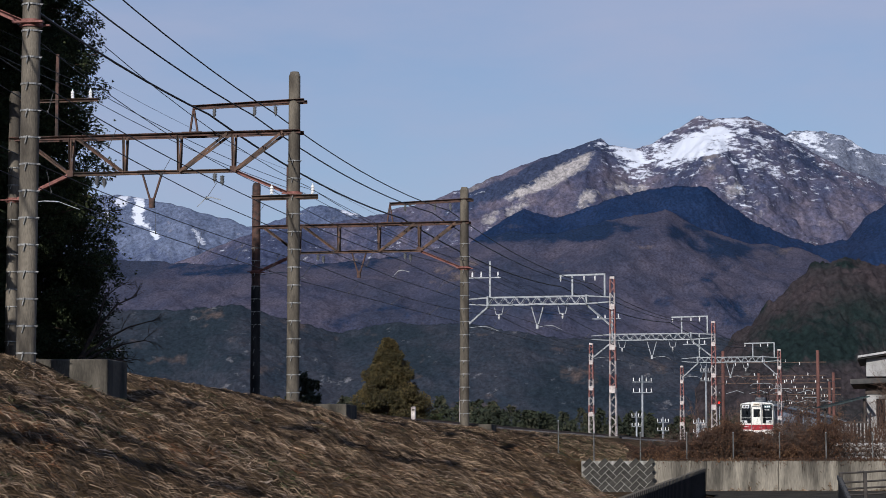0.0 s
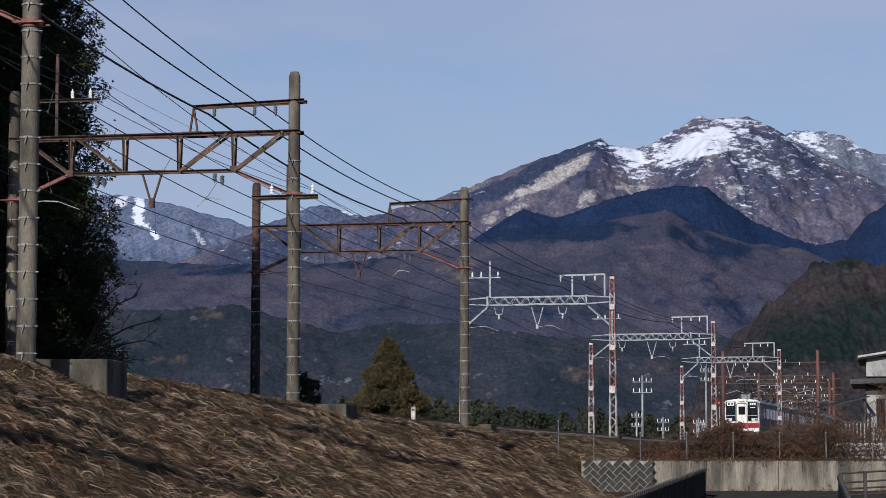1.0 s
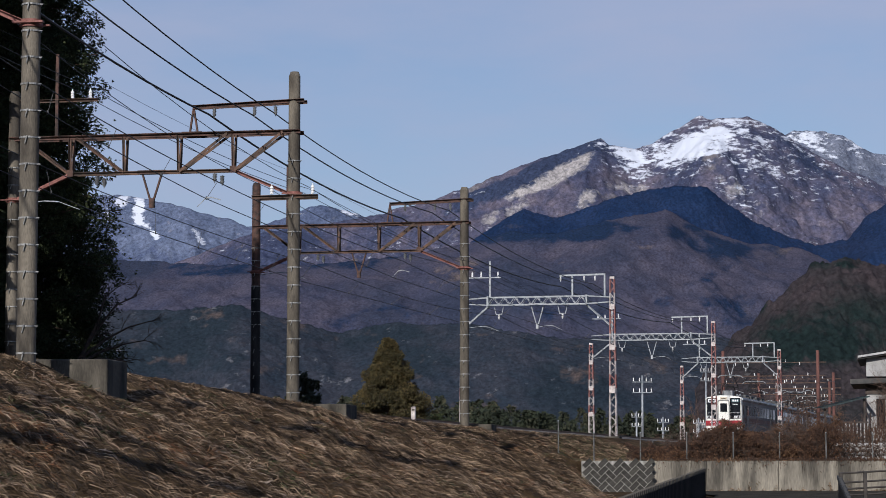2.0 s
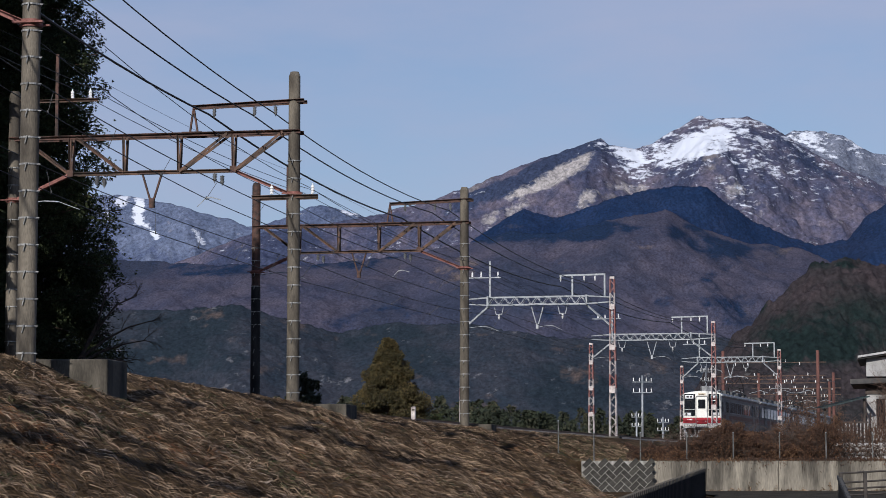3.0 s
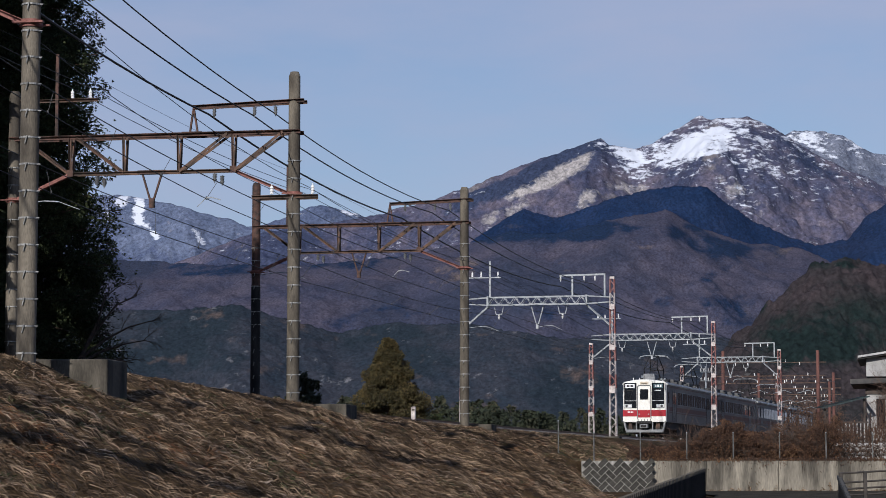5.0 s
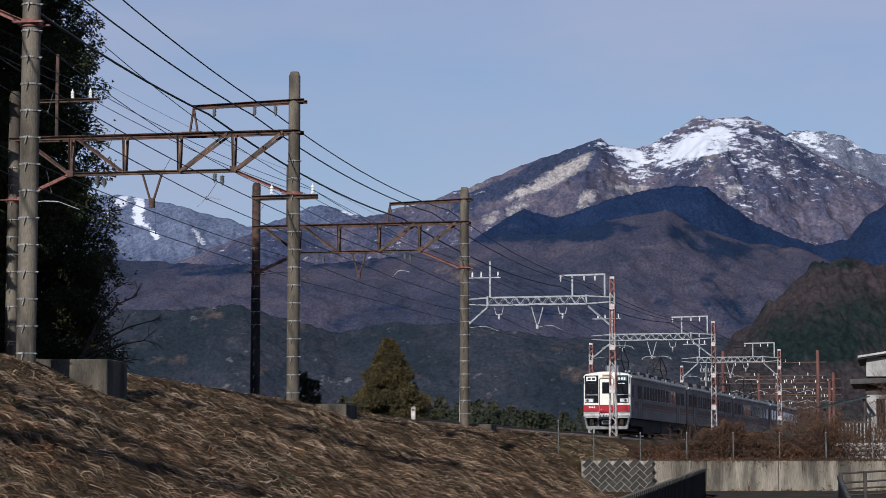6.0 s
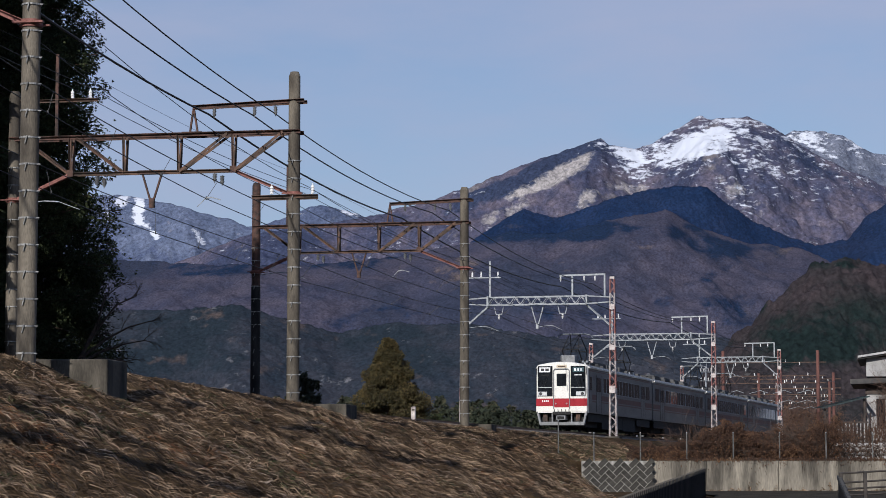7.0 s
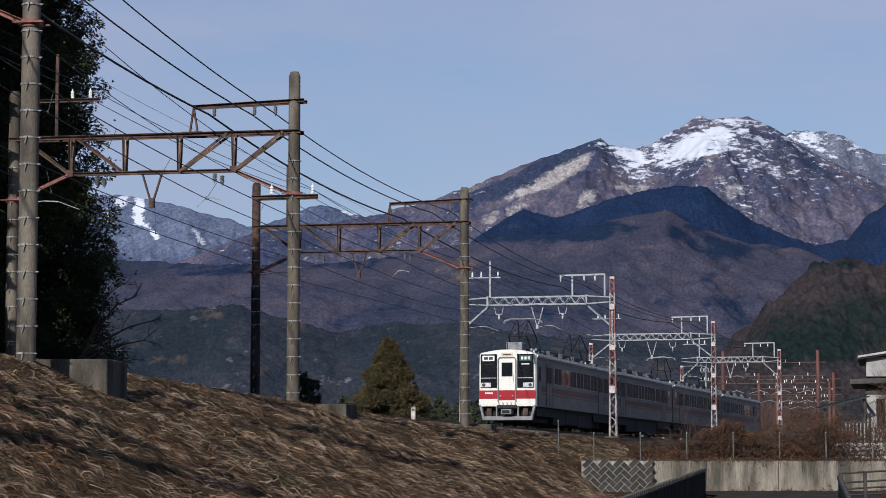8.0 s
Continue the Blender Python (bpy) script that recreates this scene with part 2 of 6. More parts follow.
# ---- mountains ----
def mountain_material(name, low1, low2, dark, snow, snow_z, snow_w, tree_scale=0.05, patch=0.003, dark_at=(0.5, 0.62), snow_noise=1.0, bare=None, woods=(0.018, 0.027, 0.062), pale=(0.50, 0.47, 0.44)):
    m = bpy.data.materials.new(name)
    m.use_nodes = True
    n, l = m.node_tree.nodes, m.node_tree.links
    b = n["Principled BSDF"]
    b.inputs["Roughness"].default_value = 0.95
    b.inputs["Specular IOR Level"].default_value = 0.1
    tc = n.new("ShaderNodeTexCoord")
    sq = n.new("ShaderNodeMapping")
    sq.inputs["Scale"].default_value = (1, 0.45, 1)
    l.new(tc.outputs["Object"], sq.inputs["Vector"])

    def nz(scale, detail=6, rough=0.6):
        k = n.new("ShaderNodeTexNoise")
        k.inputs["Scale"].default_value, k.inputs["Detail"].default_value, k.inputs["Roughness"].default_value = scale, detail, rough
        l.new(sq.outputs["Vector"], k.inputs["Vector"])
        return k

    def rng(src, a, c, lo=0.0, hi=1.0):
        k = n.new("ShaderNodeMapRange")
        k.inputs["From Min"].default_value, k.inputs["From Max"].default_value = a, c
        k.inputs["To Min"].default_value, k.inputs["To Max"].default_value = lo, hi
        l.new(src, k.inputs["Value"])
        return k.outputs["Result"]

    def mix(f, a, c):
        k = n.new("ShaderNodeMix")
        k.data_type = "RGBA"
        l.new(f, k.inputs["Factor"])
        for key, v in (("A", a), ("B", c)):
            if isinstance(v, tuple):
                k.inputs[key].default_value = (*v, 1)
            else:
                l.new(v, k.inputs[key])
        return k.outputs["Result"]

    big, mid, fine = nz(patch, 5), nz(patch * 6, 6), nz(tree_scale, 4, 0.7)
    col = mix(rng(mid.outputs["Fac"], 0.35, 0.65), low1, low2)
    col = mix(rng(big.outputs["Fac"], *dark_at), col, dark)
    if bare is not None:
        third = nz(patch * 3.1, 6, 0.62)
        col = mix(rng(third.outputs["Fac"], 0.59, 0.68), col, bare)
    edge = nz(patch * 9, 8, 0.66)

    def cover(name):
        """How far a kind of cover (woods with painted cloud shade, pale grass, snow) has taken hold, broken up at its
        edge.
        """
        k = n.new("ShaderNodeAttribute")
        k.attribute_name = name
        ad = n.new("ShaderNodeMath")
        ad.operation = "MULTIPLY_ADD"
        ad.inputs[1].default_value = 2.4
        l.new(edge.outputs["Fac"], ad.inputs[0])
        l.new(k.outputs["Fac"], ad.inputs[2])
        return ad.outputs[0]

    col = mix(rng(cover("pale"), 1.5, 1.95), col, pale)
    col = mix(rng(cover("woods"), 1.5, 1.9), col, woods)
    hv = n.new("ShaderNodeHueSaturation")
    l.new(rng(fine.outputs["Fac"], 0.3, 0.7, 0.5, 1.5), hv.inputs["Value"])
    l.new(col, hv.inputs["Color"])
    col = hv.outputs["Color"]
    if snow is not None:
        sx = n.new("ShaderNodeSeparateXYZ")
        l.new(tc.outputs["Object"], sx.inputs[0])
        g = n.new("ShaderNodeNewGeometry")
        sn = n.new("ShaderNodeSeparateXYZ")
        l.new(g.outputs["Normal"], sn.inputs[0])
        h = rng(sx.outputs["Z"], snow_z - snow_w, snow_z + snow_w, -0.5, 0.5)
        s1 = nz(patch * 13, 9, 0.70)
        strata = n.new("ShaderNodeMapping")
        strata.inputs["Scale"].default_value = (0.75, 0.3, 2.0)
        l.new(tc.outputs["Object"], strata.inputs["Vector"])
        l.new(strata.outputs["Vector"], s1.inputs["Vector"])
        ad = n.new("ShaderNodeMath")
        ad.operation = "MULTIPLY_ADD"
        l.new(s1.outputs["Fac"], ad.inputs[0])
        ad.inputs[1].default_value = 2.2 * snow_noise
        l.new(h, ad.inputs[2])
        tr = n.new("ShaderNodeMath")
        tr.operation = "MULTIPLY_ADD"
        tr.inputs[1].default_value = 0.95
        l.new(fine.outputs["Fac"], tr.inputs[0])
        l.new(ad.outputs[0], tr.inputs[2])
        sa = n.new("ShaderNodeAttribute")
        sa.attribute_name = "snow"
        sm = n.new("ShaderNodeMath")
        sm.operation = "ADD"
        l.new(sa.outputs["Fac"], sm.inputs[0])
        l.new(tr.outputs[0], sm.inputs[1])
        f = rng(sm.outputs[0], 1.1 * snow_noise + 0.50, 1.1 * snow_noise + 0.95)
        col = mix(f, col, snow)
    l.new(col, b.inputs["Base Color"])
    bp = n.new("ShaderNodeBump")
    bp.inputs["Strength"].default_value, bp.inputs["Distance"].default_value = 0.2, 2.0
    l.new(fine.outputs["Fac"], bp.inputs["Height"])
    l.new(bp.outputs["Normal"], b.inputs["Normal"])
    return m


def mountain(name, label, crest, d_crest, d_foot, foot, mat, rough=1.0, seed=0, nu=260, nv=90, power=1.0, jag=1.0, gully=0.004, canopy=0.0, covers=None, snow_gain=0.42):
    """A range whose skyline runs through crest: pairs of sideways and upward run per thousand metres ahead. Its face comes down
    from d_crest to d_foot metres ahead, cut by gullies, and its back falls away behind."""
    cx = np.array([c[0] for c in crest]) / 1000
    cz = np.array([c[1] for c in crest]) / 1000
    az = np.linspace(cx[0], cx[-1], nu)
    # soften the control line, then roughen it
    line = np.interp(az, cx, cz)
    for _ in range(1):
        line[1:-1] = (line[:-2] + 2 * line[1:-1] + line[2:]) / 4
    vs, fs = [], []
    rows = nv + 24
    for j in range(rows):
        v = j / nv
        for i in range(nu):
            a = az[i]
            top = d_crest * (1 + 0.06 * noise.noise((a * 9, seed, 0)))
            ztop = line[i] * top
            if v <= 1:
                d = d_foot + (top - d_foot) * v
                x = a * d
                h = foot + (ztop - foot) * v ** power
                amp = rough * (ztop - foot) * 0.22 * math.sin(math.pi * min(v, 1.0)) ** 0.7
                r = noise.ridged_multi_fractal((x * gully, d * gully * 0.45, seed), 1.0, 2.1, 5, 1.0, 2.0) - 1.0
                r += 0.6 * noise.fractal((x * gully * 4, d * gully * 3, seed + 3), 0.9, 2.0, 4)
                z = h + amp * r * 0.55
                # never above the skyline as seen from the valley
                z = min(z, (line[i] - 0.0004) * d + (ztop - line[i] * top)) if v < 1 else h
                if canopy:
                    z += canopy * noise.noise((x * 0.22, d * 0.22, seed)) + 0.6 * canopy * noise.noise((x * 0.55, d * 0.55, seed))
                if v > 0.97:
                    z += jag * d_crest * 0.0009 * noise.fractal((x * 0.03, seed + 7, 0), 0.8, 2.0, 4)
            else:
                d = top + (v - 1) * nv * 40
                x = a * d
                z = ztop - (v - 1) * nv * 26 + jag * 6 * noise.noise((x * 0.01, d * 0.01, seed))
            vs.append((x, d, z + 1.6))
    for j in range(rows - 1):
        for i in range(nu - 1):
            fs.append((j * nu + i, j * nu + i + 1, (j + 1) * nu + i + 1, (j + 1) * nu + i))
    ob = mesh_ob(name, vs, fs, mat, True)
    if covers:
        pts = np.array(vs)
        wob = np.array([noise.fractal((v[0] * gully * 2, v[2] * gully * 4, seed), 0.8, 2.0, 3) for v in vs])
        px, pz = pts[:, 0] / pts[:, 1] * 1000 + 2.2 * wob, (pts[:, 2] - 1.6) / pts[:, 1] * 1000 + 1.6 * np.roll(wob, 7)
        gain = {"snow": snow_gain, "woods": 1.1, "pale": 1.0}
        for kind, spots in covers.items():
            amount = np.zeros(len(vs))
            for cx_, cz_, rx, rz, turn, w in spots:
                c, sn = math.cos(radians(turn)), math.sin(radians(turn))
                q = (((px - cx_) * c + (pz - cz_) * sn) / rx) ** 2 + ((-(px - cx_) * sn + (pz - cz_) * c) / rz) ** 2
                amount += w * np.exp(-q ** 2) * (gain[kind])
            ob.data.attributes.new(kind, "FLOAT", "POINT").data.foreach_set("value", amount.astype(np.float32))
    return tagged(ob, label, "mountain", kind="structure")


# Distance haze is mixed into these colours as blue, all but M_NEAR.
HAZED_SNOW = (0.60, 0.63, 0.71)
M_FAR = mountain_material("hazy_snowy_forest", (0.085, 0.108, 0.175), (0.125, 0.15, 0.225), (0.075, 0.095, 0.16), HAZED_SNOW, 640, 150, 0.15, 0.004, (0.5, 0.6), 1.6, None, (0.055, 0.072, 0.14))
M_BACK = mountain_material("hazy_back_range", (0.085, 0.10, 0.15), (0.15, 0.165, 0.215), (0.07, 0.085, 0.13), HAZED_SNOW, 690, 170, 0.15, 0.004, (0.5, 0.6), 1.8)
M_MAIN = mountain_material("hazy_bare_forest", (0.058, 0.063, 0.110), (0.122, 0.106, 0.138), (0.044, 0.054, 0.100), HAZED_SNOW, 620, 190, 0.17, 0.0045, (0.48, 0.60), 2.0, (0.16, 0.145, 0.155), (0.034, 0.046, 0.088), (0.34, 0.315, 0.31))
# Conifer slope with a cloud shadow put into its dark blue.
M_DARK = mountain_material("cloud_shaded_conifers", (0.008, 0.021, 0.058), (0.014, 0.029, 0.074), (0.016, 0.027, 0.064), None, 0, 0, 0.3, 0.004, (0.5, 0.62), 1.0, None, (0.008, 0.02, 0.056), (0.10, 0.09, 0.09))
M_FOOT = mountain_material("hazy_foothill_forest", (0.045, 0.048, 0.080), (0.070, 0.064, 0.090), (0.032, 0.039, 0.066), None, 0, 0, 0.42, 0.005, (0.48, 0.62), 1.0, None, (0.012, 0.025, 0.058), (0.15, 0.115, 0.10))
M_CEDAR = mountain_material("hazy_cedar_forest", (0.022, 0.031, 0.044), (0.040, 0.043, 0.056), (0.018, 0.027, 0.037), None, 0, 0, 0.6, 0.011, (0.5, 0.58), 1.0, (0.085, 0.065, 0.06))
M_NEAR = mountain_material("mixed_forest_hill", (0.027, 0.025, 0.027), (0.045, 0.035, 0.038), (0.020, 0.023, 0.023), None, 0, 0, 0.8, 0.017, (0.50, 0.62), 1.0, None, (0.010, 0.018, 0.018), (0.30, 0.28, 0.27))

mountain("mountain_far", "far snow-streaked mountain, tinted blue for haze", [(-251.6, 118.4), (-184.9, 107.6), (-167.1, 112.8), (-148, 114.8), (-133.9, 112.8), (-116, 108.6), (-98, 103.5), (-85.3, 99.9), (-75.1, 102.5), (-64.9, 107.1), (-54.7, 110.2), (-44.4, 107.6), (-31.7, 102.5), (-6.1, 95.3), (29.6, 90.2)], 4700, 4150, 120, M_FAR, 0.8, 3, covers={"snow": [(-137.1, 107.6, 2.8, 6.6, -15, 2.2), (-145.1, 111.2, 3.6, 3.0, 0, 1.8), (-133.2, 98.4, 9.1, 1.5, -38, 2), (-128.6, 95.8, 3.3, 1.8, 0, 1.6), (-109.4, 95.1, 6.1, 1.5, -50, 2.2), (-152.7, 104.3, 1.8, 4.1, 0, 1.8), (-43.9, 106.4, 7.1, 1.5, -35, 1.8), (-146.7, 114.6, 20.3, 2.0, 0, 0.4), (-59.8, 108.7, 15.2, 2.5, 0, 0.3), (-123.4, 90.2, 101.5, 8.9, 0, -0.8)], "woods": [(-123.3, 84.6, 76.1, 6.3, 0, 0.35), (-110.8, 101.7, 15.2, 7.6, -20, 0.15)]}, snow_gain=0.55)
mountain("mountain_back", "snowy range tinted pale for haze, behind the main mountain", [(119.2, 126.1), (142.4, 135.9), (154, 141.6), (158.4, 143.4), (168.1, 144.2), (175.8, 142.1), (181.4, 142.1), (187.2, 137.5), (194.8, 133.4), (200.7, 132.8), (219.1, 130), (285.3, 118.4)], 4700, 4250, 200, M_BACK, 0.9, 8, 200, 80, covers={"snow": [(164.2, 140.9, 10.2, 2.3, -10, 0.7), (169.8, 137.0, 10.2, 2.5, -40, 1), (188.4, 136.0, 3.6, 5.1, 0, 0.7), (189.5, 125.6, 3.0, 1.3, 0, 1.2), (196.0, 128.7, 15.2, 7.6, 0, -0.3)]})
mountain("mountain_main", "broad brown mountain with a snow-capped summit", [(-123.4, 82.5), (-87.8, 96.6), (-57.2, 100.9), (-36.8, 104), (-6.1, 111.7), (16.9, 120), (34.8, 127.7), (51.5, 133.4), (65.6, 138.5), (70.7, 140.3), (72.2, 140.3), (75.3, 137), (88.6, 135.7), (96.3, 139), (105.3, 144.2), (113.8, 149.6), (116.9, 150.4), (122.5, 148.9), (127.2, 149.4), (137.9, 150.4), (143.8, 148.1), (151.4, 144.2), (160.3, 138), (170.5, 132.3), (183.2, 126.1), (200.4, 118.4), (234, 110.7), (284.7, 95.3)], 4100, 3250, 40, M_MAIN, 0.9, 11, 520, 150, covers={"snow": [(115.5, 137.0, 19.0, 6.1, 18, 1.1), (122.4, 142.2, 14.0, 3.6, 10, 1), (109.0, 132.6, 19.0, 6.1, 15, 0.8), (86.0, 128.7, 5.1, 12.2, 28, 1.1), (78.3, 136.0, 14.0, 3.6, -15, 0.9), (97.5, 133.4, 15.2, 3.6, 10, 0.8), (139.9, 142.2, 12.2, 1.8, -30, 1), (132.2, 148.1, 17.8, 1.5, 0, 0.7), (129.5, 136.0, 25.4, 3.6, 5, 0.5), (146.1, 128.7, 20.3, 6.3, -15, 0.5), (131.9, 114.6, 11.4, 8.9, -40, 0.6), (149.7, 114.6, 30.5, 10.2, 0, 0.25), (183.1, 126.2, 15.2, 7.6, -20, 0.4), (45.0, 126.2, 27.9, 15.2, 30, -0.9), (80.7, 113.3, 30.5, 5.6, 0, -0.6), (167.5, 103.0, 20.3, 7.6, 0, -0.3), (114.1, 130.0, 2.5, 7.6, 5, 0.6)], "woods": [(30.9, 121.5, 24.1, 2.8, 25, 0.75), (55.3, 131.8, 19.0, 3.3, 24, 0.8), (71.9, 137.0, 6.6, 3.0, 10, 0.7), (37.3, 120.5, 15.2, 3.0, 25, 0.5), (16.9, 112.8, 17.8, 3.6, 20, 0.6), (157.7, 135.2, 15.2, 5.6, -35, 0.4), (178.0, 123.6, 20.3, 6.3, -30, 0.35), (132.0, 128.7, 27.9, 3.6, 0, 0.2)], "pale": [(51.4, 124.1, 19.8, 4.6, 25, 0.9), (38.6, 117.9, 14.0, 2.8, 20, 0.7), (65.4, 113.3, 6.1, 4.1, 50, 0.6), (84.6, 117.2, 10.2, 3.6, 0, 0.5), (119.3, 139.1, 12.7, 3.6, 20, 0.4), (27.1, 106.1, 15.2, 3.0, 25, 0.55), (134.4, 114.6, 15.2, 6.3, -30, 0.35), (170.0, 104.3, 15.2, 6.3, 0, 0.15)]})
mountain("mountain_spur", "conifer mountain spur, coloured dark as under cloud shadow", [(-21.4, 69.7), (1.5, 84.5), (16.8, 96.6), (36, 108.1), (51.3, 104), (62.8, 107.6), (76.9, 113.3), (91, 116.4), (103.8, 118.4), (119.1, 118.4), (128, 110.7), (139.4, 103), (167.3, 91.2), (182.7, 94.3), (190.5, 104.3), (200.3, 110.7), (218.9, 118.4), (249.5, 115.8), (284.9, 100.4)], 2900, 2560, 90, M_DARK, 0.7, 21, 420, 100, 1.0, 1.0, 0.005, 1.6, covers={"woods": [(93.5, 110.7, 50.8, 10.2, 0, 0.3)], "pale": [(85.9, 116.4, 6.6, 2.0, 0, 0.35)]})
# Along this crest, woods also paints the cloud shadow's lower fringe.
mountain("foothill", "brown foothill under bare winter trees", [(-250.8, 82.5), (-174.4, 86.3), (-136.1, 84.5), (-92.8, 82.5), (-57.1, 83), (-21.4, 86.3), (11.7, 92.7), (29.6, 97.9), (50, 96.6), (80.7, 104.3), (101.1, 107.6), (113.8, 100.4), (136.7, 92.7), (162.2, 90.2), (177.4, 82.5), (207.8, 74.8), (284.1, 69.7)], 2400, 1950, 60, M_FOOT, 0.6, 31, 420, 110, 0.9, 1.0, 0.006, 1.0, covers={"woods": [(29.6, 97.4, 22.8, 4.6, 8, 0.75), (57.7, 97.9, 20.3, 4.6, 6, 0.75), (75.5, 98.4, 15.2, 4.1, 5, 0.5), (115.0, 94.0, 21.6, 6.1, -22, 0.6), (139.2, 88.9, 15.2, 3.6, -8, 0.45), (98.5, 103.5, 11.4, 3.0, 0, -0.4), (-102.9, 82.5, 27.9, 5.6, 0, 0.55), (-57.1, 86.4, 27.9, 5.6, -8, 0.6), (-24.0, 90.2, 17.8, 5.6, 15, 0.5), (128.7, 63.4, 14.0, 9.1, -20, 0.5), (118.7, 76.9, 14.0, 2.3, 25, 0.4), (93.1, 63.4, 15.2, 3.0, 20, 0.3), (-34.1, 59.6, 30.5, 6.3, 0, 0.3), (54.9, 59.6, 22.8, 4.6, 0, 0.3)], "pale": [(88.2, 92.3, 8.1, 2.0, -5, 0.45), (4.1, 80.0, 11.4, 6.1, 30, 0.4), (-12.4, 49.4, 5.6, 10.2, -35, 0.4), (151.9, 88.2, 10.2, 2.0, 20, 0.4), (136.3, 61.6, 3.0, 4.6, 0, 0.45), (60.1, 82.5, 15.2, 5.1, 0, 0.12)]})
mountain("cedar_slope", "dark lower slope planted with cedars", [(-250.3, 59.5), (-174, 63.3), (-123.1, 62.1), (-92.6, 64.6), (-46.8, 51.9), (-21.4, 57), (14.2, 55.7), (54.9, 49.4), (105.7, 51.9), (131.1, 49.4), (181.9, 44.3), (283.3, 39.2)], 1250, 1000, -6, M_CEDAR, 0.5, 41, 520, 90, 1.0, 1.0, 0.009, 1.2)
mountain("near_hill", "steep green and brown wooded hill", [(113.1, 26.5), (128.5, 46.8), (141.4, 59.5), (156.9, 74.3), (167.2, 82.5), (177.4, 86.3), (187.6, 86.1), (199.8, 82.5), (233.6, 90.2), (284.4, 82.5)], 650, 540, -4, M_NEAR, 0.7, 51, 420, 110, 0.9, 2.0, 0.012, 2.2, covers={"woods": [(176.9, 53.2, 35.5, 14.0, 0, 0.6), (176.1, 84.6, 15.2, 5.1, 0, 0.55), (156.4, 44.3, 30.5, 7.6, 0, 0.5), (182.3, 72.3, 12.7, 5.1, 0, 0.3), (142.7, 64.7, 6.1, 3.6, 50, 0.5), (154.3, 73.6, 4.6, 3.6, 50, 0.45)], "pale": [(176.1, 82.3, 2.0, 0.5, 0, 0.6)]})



def hill_ring():
    """Unseen wooded hills added beside and behind the viewer to darken reflections and skylight."""
    vs, fs = [], []
    na, nr = 150, 14
    for j in range(nr + 1):
        v = j / nr
        for i in range(na + 1):
            a = radians(18 + (342 - 18) * i / na)
            d = 420 + 420 * v
            edge = smooth01(min(i, na - i) / 6)
            h = (95 + 45 * noise.noise((math.cos(a) * 3, math.sin(a) * 3, 2))) * math.sin(math.pi * 0.5 * min(1, v * 1.3)) * (0.35 + 0.65 * edge)
            h += 14 * v * noise.fractal((math.cos(a) * 9, math.sin(a) * 9, v * 3), 0.8, 2.0, 4)
            if j == 0:
                h = -1.0
            vs.append((math.sin(a) * d, math.cos(a) * d, h))
    for j in range(nr):
        for i in range(na):
            p = j * (na + 1) + i
            fs.append((p, p + 1, p + na + 2, p + na + 1))
    tagged(mesh_ob("unseen_hills", vs, fs, M_NEAR, True), "unseen dark wooded hills added to cut sky light", "hill", kind="structure")


hill_ring()


# ---- gantries ----
def insulator(parent, x, y, z, up=1, mat=None, r=0.06):
    """A stack of two or three sheds on a pin; up=1 stands, up=-1 hangs."""
    bm = bmesh.new()
    for k in range(3):
        bmesh.ops.create_cone(bm, cap_ends=True, segments=10, radius1=r * (1.0 if up > 0 else 0.55), radius2=r * (0.55 if up > 0 else 1.0), depth=0.07,
                              matrix=Matrix.Translation((x, y, z + up * (0.06 + 0.075 * k))))
    bar(bm, (x, y, z), (x, y, z + up * 0.3), 0.03, 0.03, sides=6)
    return part("insulator", bm, mat or PORCELAIN, parent, smooth=False)


def ring(parent, x, z, r, mat, h=0.05):
    bm = bmesh.new()
    bmesh.ops.create_cone(bm, cap_ends=False, segments=20, radius1=r, radius2=r, depth=h, matrix=Matrix.Translation((x, 0, z)))
    bar(bm, (x + r - 0.01, -0.05, z), (x + r + 0.045, -0.05, z), 0.025, 0.02, sides=6)
    bar(bm, (x + 0.02, -r - 0.02, z + 0.02), (x - 0.02, -r - 0.02, z - 0.13), 0.03, 0.02, sides=5)
    return part("band", bm, mat, parent)


def hanger_v(g, x, z0, z1, mat, half=0.3):
    bm = bmesh.new()
    for sg in (-1, 1):
        bar(bm, (x + sg * half, 0, z0), (x + sg * 0.05, 0, z1 + 0.1), 0.06, 0.05)
    box(bm, (x - 0.07, -0.06, z1 - 0.12), (x + 0.07, 0.06, z1 + 0.16))
    box(bm, (x - half - 0.12, -0.07, z0 - 0.03), (x + half + 0.12, 0.07, z0 + 0.07))
    part("hanger", bm, mat, g)


def pull_off(g, x, x_from, z, mat):
    """Registration arm that steadies a contact wire."""
    bm = bmesh.new()
    sg = 1 if x > x_from else -1
    k = abs(x - x_from)
    bar(bm, (x_from, 0, z + 0.22), (x - sg * 0.6 * k, 0, z + 0.30), 0.03, 0.03, sides=6)
    bar(bm, (x - sg * 0.6 * k, 0, z + 0.30), (x - sg * 0.35 * k, 0, z + 0.27), 0.045, 0.045, sides=6)
    bar(bm, (x - sg * 0.35 * k, 0, z + 0.27), (x, 0, z + 0.03), 0.025, 0.02, sides=6)
    part("pull_off_arm", bm, mat, g)


CONTACT_Z, MESSENGER_Z = 5.45, 6.25
FAR_TRACK = -3.55


